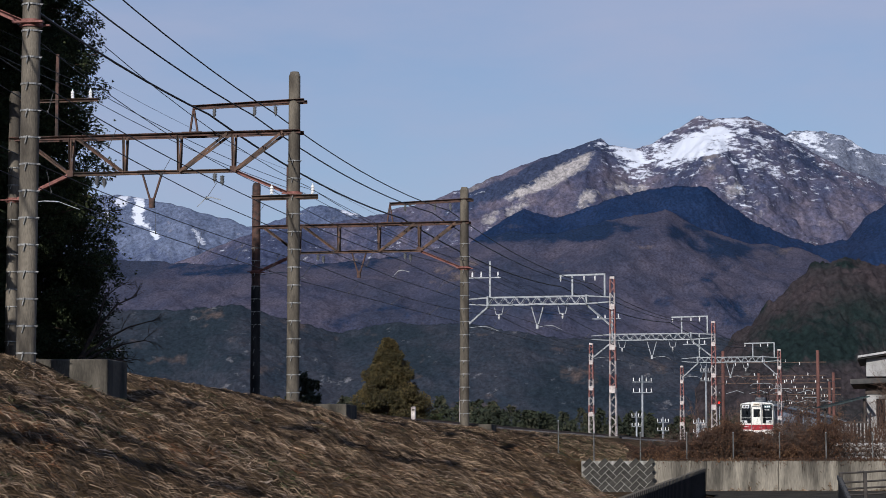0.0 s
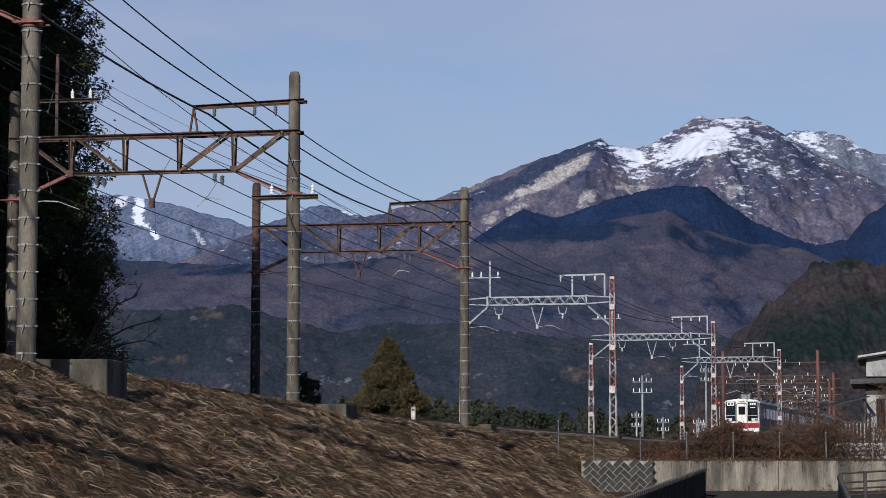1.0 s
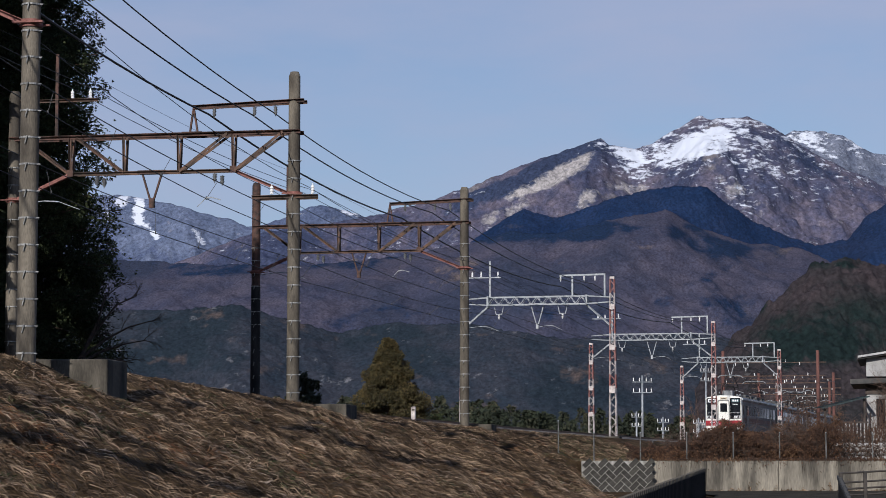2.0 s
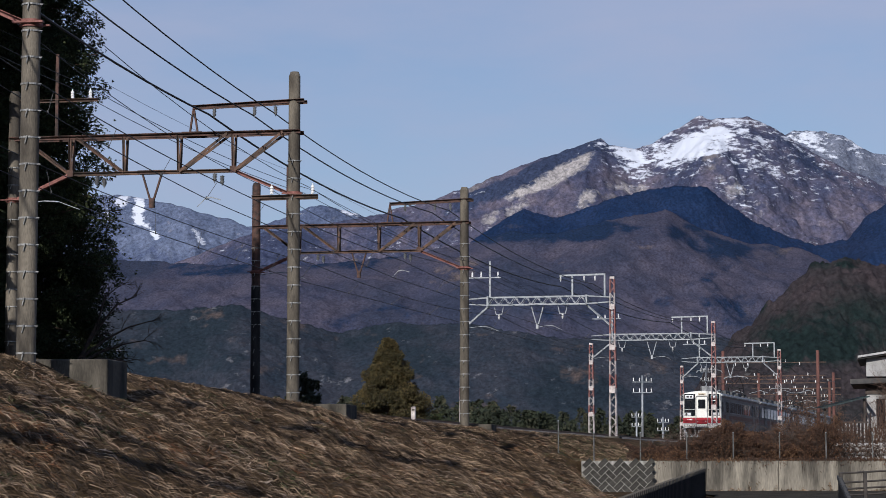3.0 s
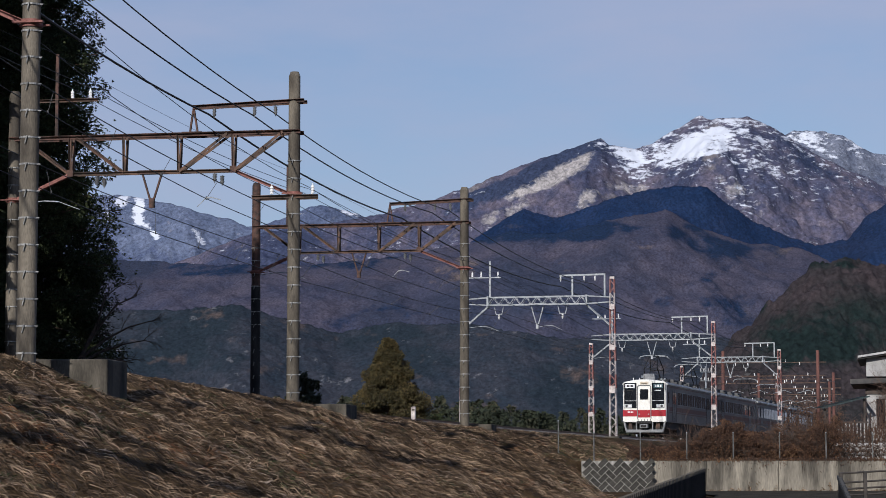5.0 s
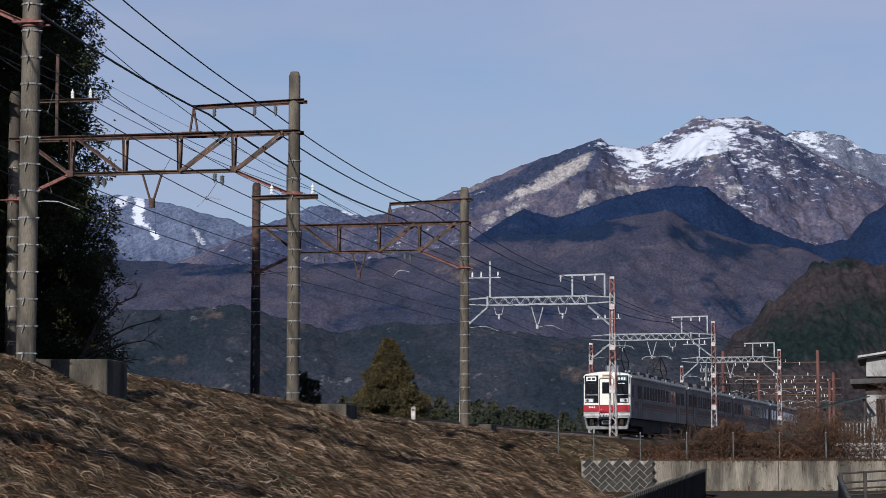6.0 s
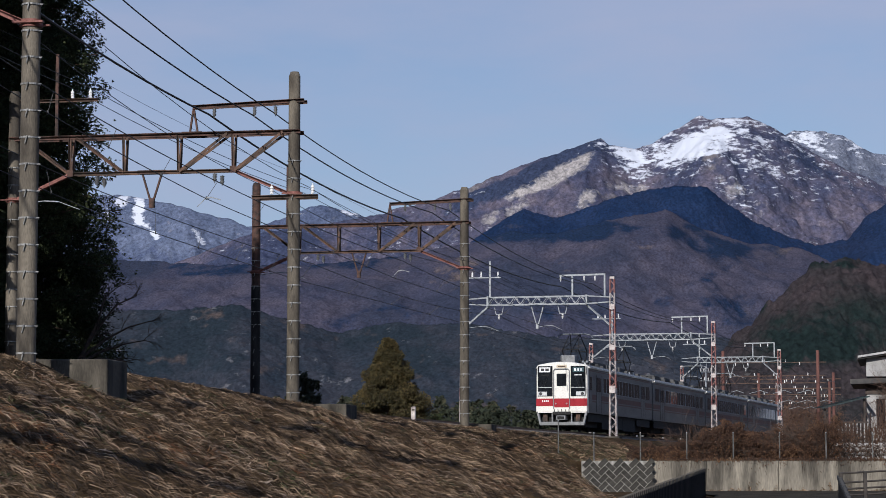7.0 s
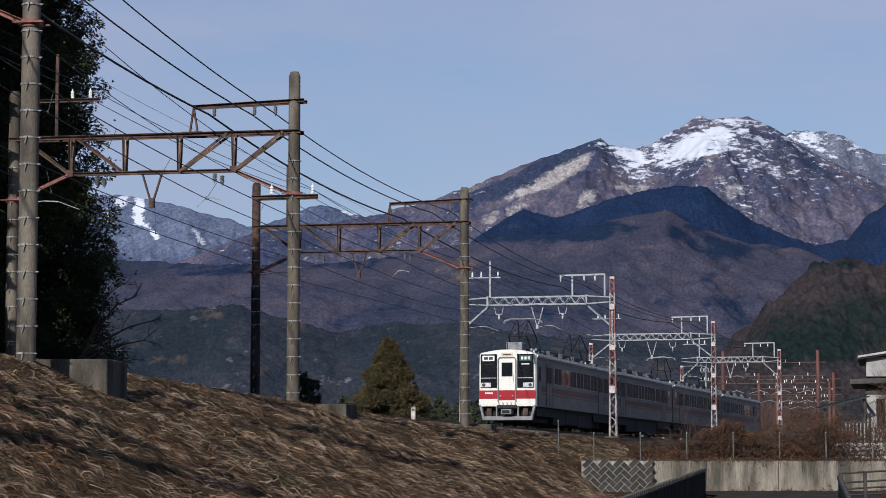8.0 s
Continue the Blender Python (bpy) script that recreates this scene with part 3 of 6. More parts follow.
def concrete_pole(g, x, h, foot=-1.0, mat=None):
    bm = bmesh.new()
    bmesh.ops.create_cone(bm, cap_ends=True, segments=28, radius1=0.185, radius2=0.165, depth=h - foot - 0.12, matrix=Matrix.Translation((x, 0, (h + foot - 0.12) / 2)))
    bmesh.ops.create_cone(bm, cap_ends=True, segments=28, radius1=0.165, radius2=0.12, depth=0.12, matrix=Matrix.Translation((x, 0, h - 0.06)))
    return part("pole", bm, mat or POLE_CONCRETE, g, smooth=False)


def truss_gantry(s, pole_h, shift=0.0, knee=5.78, left_h=None, lower_arm=True, left_mat=None, hw=4.15):
    g = empty("catenary_gantry", track_pose(s))
    c = -1.45 + shift
    lift = knee - 5.78
    right, left = c + hw, c - hw
    concrete_pole(g, right, pole_h)
    concrete_pole(g, left, left_h or pole_h, mat=left_mat)
    if left_mat:
        # Black sleeve over the lower part of the rusty left pole.
        bm = bmesh.new()
        bmesh.ops.create_cone(bm, cap_ends=True, segments=28, radius1=0.2, radius2=0.186, depth=6.2, matrix=Matrix.Translation((left, 0, 2.1)))
        part("black_sleeve", bm, MOTTLED_BLACK, g, "black lower sleeve")
    for x in (right, left):
        z = 0.14
        while z < 7.2:
            ring(g, x, z, 0.190, STRAP, 0.034)
            z += 0.507
    zt, zb = 7.56 + lift, 6.5 + lift
    for yy in (-0.2, 0.2):
        bm = bmesh.new()
        angle_bar(bm, (left - 0.1, yy, zt), (right + 0.22, yy, zt), 0.10, 0.016)
        bar(bm, (left, yy, zt + 0.04), (right, yy, zt + 0.04), 0.05, 0.03)
        part("top_chord", bm, RUST, g)
        bm = bmesh.new()
        angle_bar(bm, (c - 2.47, yy * 0.5, zb), (c + 2.47, yy * 0.5, zb), 0.075, 0.014)
        part("bottom_chord", bm, DARK_STEEL, g)
    for sg in (-1, 1):
        for a, b, w in (((3.95, zt), (2.5, zb), 0.075), ((2.3, zt), (0.85, zb), 0.075), ((2.45, zt), (2.45, zb), 0.06), ((0.82, zt), (0.82, zb), 0.06)):
            bm = bmesh.new()
            for yy in (-0.18, 0.18):
                angle_bar(bm, (c + sg * a[0], yy, a[1]), (c + sg * b[0], yy * 0.5, b[1]), w)
            part("brace", bm, DARK_STEEL, g)
        bm = bmesh.new()
        angle_bar(bm, (c + sg * 2.45, 0.07, zb), (c + sg * (hw - 0.1), 0.07, knee), 0.09)
        angle_bar(bm, (c + sg * 2.45, -0.07, zb), (c + sg * (hw - 0.1), -0.07, knee), 0.09)
        part("knee_brace", bm, RED_OXIDE, g, "red oxide painted knee brace")
        bm = bmesh.new()
        box(bm, (c + sg * 2.45 - 0.09, -0.13, zb - 0.07), (c + sg * 2.45 + 0.09, -0.11, zb + 0.13))
        part("gusset_plate", bm, RUST, g)
        bm = bmesh.new()
        x = c + sg * hw
        bmesh.ops.create_cone(bm, cap_ends=True, segments=24, radius1=0.205, radius2=0.205, depth=0.14, matrix=Matrix.Translation((x, 0, knee)))
        for yy in (-0.2, 0.2):
            bar(bm, (x - 0.3, yy, knee), (x + 0.3, yy, knee), 0.1, 0.03)
        part("clamp", bm, RED_OXIDE, g)
    # feeder bracket with three hanging insulators
    bm = bmesh.new()
    z2 = zt + 0.86
    for yy in (-0.18, 0.18):
        angle_bar(bm, (right - 3.0, yy * 0.6, z2 - 0.06), (right + 0.32, yy, z2 + 0.03), 0.09, 0.014)
    for dx in (-0.11, 0.13):
        bar(bm, (right - 3.0, 0, z2 - 0.06), (right - 3.0 + dx, 0, zt + 0.05), 0.06, 0.05)
    box(bm, (right - 3.3, -0.2, zt + 0.05), (right - 2.7, 0.2, zt + 0.08))
    part("feeder_bracket", bm, RUST, g)
    for dx in (-2.38, -1.18, -0.56):
        insulator(g, right + dx, 0, z2 - 0.08, -1, BROWN_PORCELAIN)
    # post and cross arm on the far side
    bm = bmesh.new()
    bar(bm, (left + 1.3, 0, zt + 0.05), (left + 1.3, 0, zt + 2.5), 0.09, 0.07)
    part("post", bm, RUST, g)
    bm = bmesh.new()
    angle_bar(bm, (left + 0.1, 0, zt + 1.12), (left + 2.55, 0, zt + 1.12), 0.08)
    part("cross_arm", bm, DARK_STEEL, g)
    for dx in (1.77, 2.32):
        insulator(g, left + dx, 0, zt + 1.16, 1)
    if lower_arm:
        bm = bmesh.new()
        angle_bar(bm, (right - 1.2, -0.2, knee - 0.08), (right + 0.75, -0.2, knee - 0.08), 0.08)
        part("cross_arm", bm, DARK_STEEL, g)
        for dx in (-0.6, 0.6):
            insulator(g, right + dx, -0.2, knee - 0.02, 1)
    hanger_v(g, c, zb, zb - 0.9, RUST)
    for x in (0.0, FAR_TRACK):
        insulator(g, x + 0.52, 0, zb - 0.05, -1, BROWN_PORCELAIN, 0.07)
        insulator(g, x + 0.74, 0, zb - 0.12, -1, BROWN_PORCELAIN, 0.07)
    pull_off(g, 0.0, 0.7, CONTACT_Z, GALV)
    pull_off(g, FAR_TRACK, left + 0.2, CONTACT_Z, GALV)
    return tagged(g, "rusty steel truss gantry on two banded concrete poles", "gantry", "gantries over the track")


def lattice_mast(g, x, h, foot=-0.6, w0=0.36, w1=0.22):
    """Square red and white lattice mast, painted in bands."""
    def half(z):
        return (w0 + (w1 - w0) * max(0.0, z) / h) / 2
    n = 12
    for k in range(n):
        z0, z1 = foot + (h - foot) * k / n, foot + (h - foot) * (k + 1) / n
        a0, a1 = half(z0), half(z1)
        paint = MAST_RED if k in (4, 6, 8, 9, 11) else MAST_WHITE
        for sx in (-1, 1):
            for sy in (-1, 1):
                bm = bmesh.new()
                bar(bm, (x + sx * a0, sy * a0, z0), (x + sx * a1, sy * a1, z1), 0.042, 0.042)
                part("mast_leg", bm, paint, g)
        bm = bmesh.new()
        zm = (z0 + z1) / 2
        am = half(zm)
        for sy in (-1, 1):
            bar(bm, (x - a0, sy * a0, z0), (x + am, sy * am, zm), 0.024, 0.016)
            bar(bm, (x + am, sy * am, zm), (x - a1, sy * a1, z1), 0.024, 0.016)
            bar(bm, (x + sy * a0, -a0, z0), (x + sy * am, am, zm), 0.016, 0.024)
            bar(bm, (x + sy * am, am, zm), (x + sy * a1, -a1, z1), 0.016, 0.024)
        tagged(part("lacing", bm, paint, g), kind="stuff")
        if k in (3, 6, 9):
            bm = bmesh.new()
            box(bm, (x - a1 - 0.01, -a1 - 0.04, z1 - 0.16), (x + a1 + 0.01, -a1 - 0.02, z1 + 0.12))
            part("batten_plate", bm, MAST_WHITE, g)
    bm = bmesh.new()
    box(bm, (x - half(h) - 0.02, -half(h) - 0.02, h), (x + half(h) + 0.02, half(h) + 0.02, h + 0.14), 0, 0.02)
    part("mast_cap", bm, MAST_WHITE, g)
    bm = bmesh.new()
    box(bm, (x - 0.4, -0.4, foot - 0.6), (x + 0.4, 0.4, foot + 0.35), 0, 0.03)
    part("footing", bm, DARK_CONCRETE, g, "stained concrete footing")


def lattice_gantry(s, h=8.2, left_h=6.6, shift=0.0, hw=4.1, plate=True):
    g = empty("catenary_gantry", track_pose(s))
    c = -1.45 + shift
    right, left = c + hw, c - hw
    lattice_mast(g, right, h)
    lattice_mast(g, left, left_h)
    zt, zb = 7.32, 6.9
    e = 2.75
    for yy in (-0.2, 0.2):
        for z in (zt, zb):
            bm = bmesh.new()
            bar(bm, (c - e, yy, z), (c + e, yy, z), 0.07, 0.06)
            part("beam_chord", bm, GALV, g)
        bm = bmesh.new()
        n = 9
        for k in range(n):
            x0, x1 = c - e + 2 * e * k / n, c - e + 2 * e * (k + 1) / n
            xm = (x0 + x1) / 2
            bar(bm, (x0, yy, zb), (xm, yy, zt), 0.04, 0.03)
            bar(bm, (xm, yy, zt), (x1, yy, zb), 0.04, 0.03)
        part("beam_lattice", bm, GALV, g)
    for sg in (-1, 1):
        bm = bmesh.new()
        box(bm, (c + sg * e - 0.05, -0.22, zb - 0.06), (c + sg * e + 0.05, 0.22, zt + 0.06))
        for z in (zt, zb):
            bar(bm, (c + sg * e, -0.2, z), (c + sg * hw, -0.05, (zt + zb) / 2 + 0.12 * (1 if z == zt else -1)), 0.06, 0.05)
            bar(bm, (c + sg * e, 0.2, z), (c + sg * hw, 0.05, (zt + zb) / 2 + 0.12 * (1 if z == zt else -1)), 0.06, 0.05)
        part("beam_end", bm, GALV, g)
        bm = bmesh.new()
        for yy in (-0.08, 0.08):
            angle_bar(bm, (c + sg * (e - 0.1), yy, zb), (c + sg * (hw - 0.05), yy, 5.65), 0.08)
        part("knee_brace", bm, GALV, g)
    # feeder frame over the near track
    bm = bmesh.new()
    for x in (right - 0.42, right - 2.2):
        bar(bm, (x, 0, zt), (x, 0, 8.45), 0.09, 0.07)
    bar(bm, (right - 2.9, 0, 8.45), (right - 0.38, 0, 8.48), 0.08, 0.09)
    part("feeder_bracket", bm, GALV, g)
    for dx in (-2.85, -1.55, -0.95):
        insulator(g, right + dx, 0, 8.42, -1, PORCELAIN)
    # post and cross arm on the far side
    bm = bmesh.new()
    bar(bm, (left + 1.5, 0, zt), (left + 1.5, 0, zt + 2.0), 0.1, 0.07)
    part("post", bm, GALV, g)
    bm = bmesh.new()
    bar(bm, (left + 0.1, 0, zt + 1.1), (left + 2.1, 0, zt + 1.1), 0.07, 0.06)
    part("cross_arm", bm, GALV, g)
    for dx in (0.5, 1.0, 1.95):
        insulator(g, left + dx, 0, zt + 1.14, 1)
    hanger_v(g, c, zb, zb - 1.2, GALV, 0.36)
    for x in (0.0, FAR_TRACK):
        bm = bmesh.new()
        for sg in (-1, 1):
            bar(bm, (x + sg * 0.28, 0, zb), (x + sg * 0.16, 0, zb - 0.5), 0.05, 0.04)
        bar(bm, (x - 0.17, 0, zb - 0.5), (x + 0.17, 0, zb - 0.5), 0.05, 0.04)
        part("stirrup", bm, GALV, g)
        insulator(g, x, 0, zb - 0.5, -1, PORCELAIN, 0.07)
    pull_off(g, 0.0, c, CONTACT_Z, GALV)
    pull_off(g, FAR_TRACK, left + 0.2, CONTACT_Z, GALV)
    if plate:
        bm = bmesh.new()
        box(bm, (right - 0.17, -0.27, 2.05), (right + 0.17, -0.22, 2.4), 0, 0.01)
        part("marker_plate", bm, MAST_WHITE, g, "blank white marker plate")
    return tagged(g, "galvanised lattice gantry on red and white masts", "gantry", "gantries over the track")


STATIONS = [s_at(v) for v in (19.0, 42.0, 63.5, 87.0, 120.5, 153.8, 186.0, 216.0, 246.0)]
# Out of view: carries the wires on, and its pole shades the near bank.
truss_gantry(STATIONS[0], 11.0, 0.48, 6.37, lower_arm=False)
truss_gantry(STATIONS[1], 11.0, 0.44, 6.37, lower_arm=False)
truss_gantry(STATIONS[2], 9.3, 0.09, left_h=9.0, hw=4.23)
truss_gantry(STATIONS[3], 8.95, 0.1, left_h=9.35, left_mat=RUST, hw=4.25, lower_arm=False)
lattice_gantry(STATIONS[4], 8.2, 6.6, 0.05, 4.15)
lattice_gantry(STATIONS[5], 8.0, 6.6, 0.0, 4.3)
lattice_gantry(STATIONS[6], 7.8, 6.5, 0.15)


def rust_gantry(s, c, hw, h, beam):
    """Station gantry on rusty tube posts with a braced beam and many insulators."""
    g = empty("station_gantry", track_pose(s))
    for x in (c - hw, c + hw):
        bm = bmesh.new()
        bar(bm, (x, 0, -1.0), (x, 0, h), 0.36, 0.32, sides=14)
        part("post", bm, POST_RED, g, smooth=True)
        for k in range(4):
            bm = bmesh.new()
            bmesh.ops.create_cone(bm, cap_ends=True, segments=14, radius1=0.2, radius2=0.2, depth=0.05, matrix=Matrix.Translation((x, 0, 1.5 + k * 1.6)))
            part("collar", bm, RUST, g)
    for z in beam:
        bm = bmesh.new()
        bar(bm, (c - hw - 0.8, 0, z), (c + hw + 0.8, 0, z), 0.1, 0.08)
        part("cross_beam", bm, DARK_STEEL, g)
    n = 8
    bm = bmesh.new()
    for k in range(n):
        x0, x1 = c - hw + 2 * hw * k / n, c - hw + 2 * hw * (k + 1) / n
        bar(bm, (x0, 0, beam[0]), ((x0 + x1) / 2, 0, beam[1]), 0.05, 0.04)
        bar(bm, ((x0 + x1) / 2, 0, beam[1]), (x1, 0, beam[0]), 0.05, 0.04)
    part("beam_bracing", bm, RUST, g)
    rr = random.Random(int(s * 10))
    for z in beam:
        for k in range(7):
            insulator(g, c - hw + rr.random() * 2 * hw, -0.1, z, rr.choice((-1, 1)), PORCELAIN, 0.05)
    for k in range(4):
        x = c - hw + (k + 0.5) * hw / 2
        bm = bmesh.new()
        bar(bm, (x - 0.9, 0, 5.3), (x + 0.2, 0, 5.6), 0.06, 0.05, sides=6)
        bar(bm, (x + 0.2, 0, 5.6), (x + 0.9, 0, 5.35), 0.05, 0.04, sides=6)
        part("pull_off_arm", bm, GALV, g)
    return tagged(g, "rust-red station gantry hung with white insulators", "gantry", "station gantries")


rust_gantry(STATIONS[7], -2.17, 4.6, 9.45, (6.3, 7.0, 8.3))
rust_gantry(STATIONS[8], -2.9, 4.1, 8.6, (6.2, 6.9, 7.9))
rust_gantry(s_at(272.0), -4.5, 3.2, 8.7, (6.2, 6.8, 7.8))


# ---- overhead wires ----
def wire(name, pts, r, label, sag, steps=10, sides=5):
    """A wire through pts, hanging a little between them."""
    line = []
    for d, a, b in zip(sag, pts[:-1], pts[1:]):
        a, b = Vector(a), Vector(b)
        for k in range(steps):
            v = k / steps
            p = a.lerp(b, v)
            p.z -= 4 * d * v * (1 - v)
            line.append(p)
    line.append(Vector(pts[-1]))
    vs, fs = [], []
    for i, p in enumerate(line):
        d = (line[min(i + 1, len(line) - 1)] - line[max(i - 1, 0)]).normalized()
        u = d.cross(Vector((0, 0, 1))).normalized()
        w = u.cross(d)
        for k in range(sides):
            a = 2 * math.pi * k / sides
            vs.append(p + r * (math.cos(a) * u + math.sin(a) * w))
    for i in range(len(line) - 1):
        for k in range(sides):
            k2 = (k + 1) % sides
            fs.append((i * sides + k, i * sides + k2, (i + 1) * sides + k2, (i + 1) * sides + k))
    ob = mesh_ob(name, vs, fs, WIRE, True)
    return tagged(ob, label, "wire", "overhead wires"), line


def at(s, u, z):
    return (track_pose(s) @ Vector((u, 0, z)))


ALL = STATIONS + [s_at(272.0)]
# sideways place and height at each gantry, and the hang of each span
NEAR_M = [(0.2, 7.3), (0.3, 7.2), (0.603, 6.193), (0.407, 6.115), (0.228, 6.237)] + [(0.0, 6.25)] * 5
NEAR_C = [(0.2, 6.6), (0.3, 6.55), (0.27, 5.711), (0.134, 5.431), (-0.339, 5.479)] + [(0.2, 5.45), (-0.2, 5.45)] * 2 + [(0.2, 5.45)]
FAR_M = [(-3.4, 7.3), (-3.25, 7.2), (-2.885, 5.977), (-3.259, 6.073), (-3.49, 6.295)] + [(FAR_TRACK, 6.25)] * 5
FAR_C = [(-3.3, 6.5), (-3.1, 6.3), (-2.731, 5.26), (-3.791, 5.409), (-3.968, 5.529)] + [(-3.35, 5.45), (-3.75, 5.45)] * 2 + [(-3.35, 5.45)]
M_SAG = [0.25, 0.2, 0.12, 0.36, 0.55, 0.5, 0.45, 0.4, 0.4]
C_SAG = [0.1, 0.1, 0.02, 0.0, 0.03, 0.03, 0.03, 0.03, 0.03]
for high, low in ((NEAR_M, NEAR_C), (FAR_M, FAR_C)):
    m_ob, mline = wire("messenger_wire", [at(s, *q) for s, q in zip(ALL, high)], 0.014, "dark messenger wire over the track", M_SAG)
    c_ob, cline = wire("contact_wire", [at(s, *q) for s, q in zip(ALL, low)], 0.013, "dark contact wire over the track", C_SAG)
    for a, b in list(zip(mline, cline))[::2]:
        if (a - b).length > 0.15:
            bm = bmesh.new()
            bar(bm, a, b, 0.011, 0.011)
            bar(bm, b - Vector((0, 0, 0.03)), b + Vector((0, 0, 0.07)), 0.035, 0.03)
            d = part("dropper", bm, WIRE, m_ob)
FEEDERS = [
    (0.030, [(0.7, 8.6), (0.6, 8.55), (0.331, 8.147), (0.404, 7.785), (-0.014, 7.838), (-0.2, 8.1), (-0.2, 8.1), (-0.3, 7.9), (-0.4, 7.6)]),
    (0.021, [(1.9, 8.8), (1.8, 8.75), (1.629, 8.093), (1.613, 7.979), (1.08, 7.971), (1.1, 8.1), (1.1, 8.1), (0.9, 7.9), (0.8, 7.6)]),
    (0.018, [(2.5, 9.2), (2.4, 9.05), (2.266, 8.14), (2.294, 8.051), (1.703, 7.959), (1.7, 8.1), (1.7, 8.1), (1.5, 7.9), (1.4, 7.6)])]
for r, row in FEEDERS:
    wire("feeder_wire", [at(s, *q) for s, q in zip(ALL, row)], r, "thick dark feeder wire slung between gantries", [0.25, 0.26, 0.34, 0.45, 0.45, 0.42, 0.42, 0.42])
for r, row in ((0.006, [(-4.6, 10.4), (-4.51, 10.143), (-3.699, 9.62), (-3.071, 8.609)]), (0.011, [(-3.3, 9.6), (-3.415, 9.105), (-3.181, 8.973), (-3.85, 8.56)]),
               (0.011, [(-3.9, 9.6), (-4.005, 9.124), (-3.625, 8.895), (-4.35, 8.56)])):
    row = row + [(row[3][0], 8.5), (row[3][0], 8.4)]
    wire("power_wire", [at(s, *q) for s, q in zip(STATIONS[1:7], row)], r, "thin power wire over the bank", [0.3, 0.26, 0.2, 0.4, 0.4])
for dx in (-0.6, 0.6):
    pts = [at(s, 2.7 + dx, 5.98) for s in STATIONS[2:4]] + [at(s, 2.65 + dx, 5.9) for s in STATIONS[4:7]]
    pts = [at(STATIONS[1], 3.18 + dx, 6.6)] + pts
    wire("signal_wire", pts, 0.009, "thin signal wire along the poles", [0.3] * 6)


# ---- foundation blocks on the bank ----
for y0, u0, u1, top, ln in ((43.2, 2.5, 4.33, 0.09, 1.3), (64.6, 1.8, 4.16, -0.15, 1.3), (88.0, 2.4, 3.75, -0.26, 1.0)):
    b = empty("foundation_block", track_pose(s_at(y0)))
    bm = bmesh.new()
    box(bm, (u0, 0, -2.2), (u1, ln, top), 0, 0.03)
    for f in bm.verts:
        f.co.x += 0.02 * noise.noise(f.co * 3)
        f.co.z += 0.02 * noise.noise(f.co * 2)
    part("block", bm, DARK_CONCRETE, b)
    tagged(b, "mossy concrete foundation block set in the bank", "concrete block", "blocks on the bank")

# small white marker on the crest
mk = empty("kilometre_marker", track_pose(s_at(77.5), 3.2, -0.12))
bm = bmesh.new()
box(bm, (-0.08, -0.07, -0.3), (0.08, 0.07, 0.26), 0, 0.03)
part("marker_body", bm, MAST_WHITE, mk)
bm = bmesh.new()
box(bm, (-0.05, -0.078, 0.12), (0.05, -0.071, 0.17))
part("marker_bar", bm, DARK_CONCRETE, mk)
tagged(mk, "short white distance marker in the dry grass", "marker post")


# ---- track bed ----
def build_track(u0, label):
    ss = np.arange(-100, 190, 2.0)
    prof = [(-2.3, -0.5), (-1.55, -0.17), (1.55, -0.17), (2.3, -0.5)]
    vs, fs = [], []
    for i, s in enumerate(ss):
        m = track_pose(float(s), u0)
        for (x, z) in prof:
            vs.append(m @ Vector((x, 0, z + 0.03 * noise.noise((s, x, u0)))))
    for i in range(len(ss) - 1):
        for k in range(3):
            fs.append((i * 4 + k, i * 4 + k + 1, (i + 1) * 4 + k + 1, (i + 1) * 4 + k))
    tagged(mesh_ob("ballast_bed", vs, fs, BALLAST), "grey-brown crushed stone ballast", "ballast", kind="structure")
    for x in (-0.56, 0.56):
        vs, fs = [], []
        pr = [(-0.035, 0), (-0.035, -0.15), (0.035, -0.15), (0.035, 0)]
        for s in ss:
            m = track_pose(float(s), u0)
            vs += [m @ Vector((x + a, 0, b)) for a, b in pr]
        for i in range(len(ss) - 1):
            for k in range(4):
                k2 = (k + 1) % 4
                fs.append((i * 4 + k, i * 4 + k2, (i + 1) * 4 + k2, (i + 1) * 4 + k))
        tagged(mesh_ob("rail", vs, fs, RAIL), label, "rail", "rails of the line", "structure")


build_track(0.0, "worn steel rail of the near track")
build_track(FAR_TRACK, "worn steel rail of the far track")

# ---- lower right: walls, fences, road ----
# Near black over the whole face of the ribbed walls.
DARK_SHEET = material("black_sheet", (0.012, 0.013, 0.016), (0.025, 0.026, 0.03), 0.6, 4, 40, 0.2)
GUARD_BROWN = material("brown_guard_paint", (0.022, 0.018, 0.016), (0.05, 0.04, 0.033), 0.6, 6, 50, 0.2)
FENCE_STEEL = material("dull_fence_steel", (0.055, 0.055, 0.053), (0.17, 0.17, 0.165), 0.7, 3, 40, 0.2)
BLOCK_STONE = material("revetment_block", (0.020, 0.019, 0.016), (0.048, 0.044, 0.038), 0.95, 5, 40, 0.5, per_piece=0.3)
MORTAR = material("pale_mortar", (0.16, 0.15, 0.13), (0.36, 0.345, 0.32), 0.95, 6, 40, 0.3)
STREAKED = material("rain_streaked_concrete", (0.07, 0.062, 0.05), (0.28, 0.25, 0.20), 0.9, 2.2, 25, 0.35, spread=(0.34, 0.62), stretch=(1, 1, 0.16))

bm = bmesh.new()
box(bm, (7.85, WALL_Y, -0.6), (32.0, WALL_Y + 0.3, 1.17), 0, 0.02)
for v in bm.verts:
    v.co.z += 0.015 * noise.noise(v.co)
w = part("retaining_wall", bm, STREAKED)
tagged(w, "rain-streaked concrete retaining wall below the thicket", "retaining wall", kind="structure")
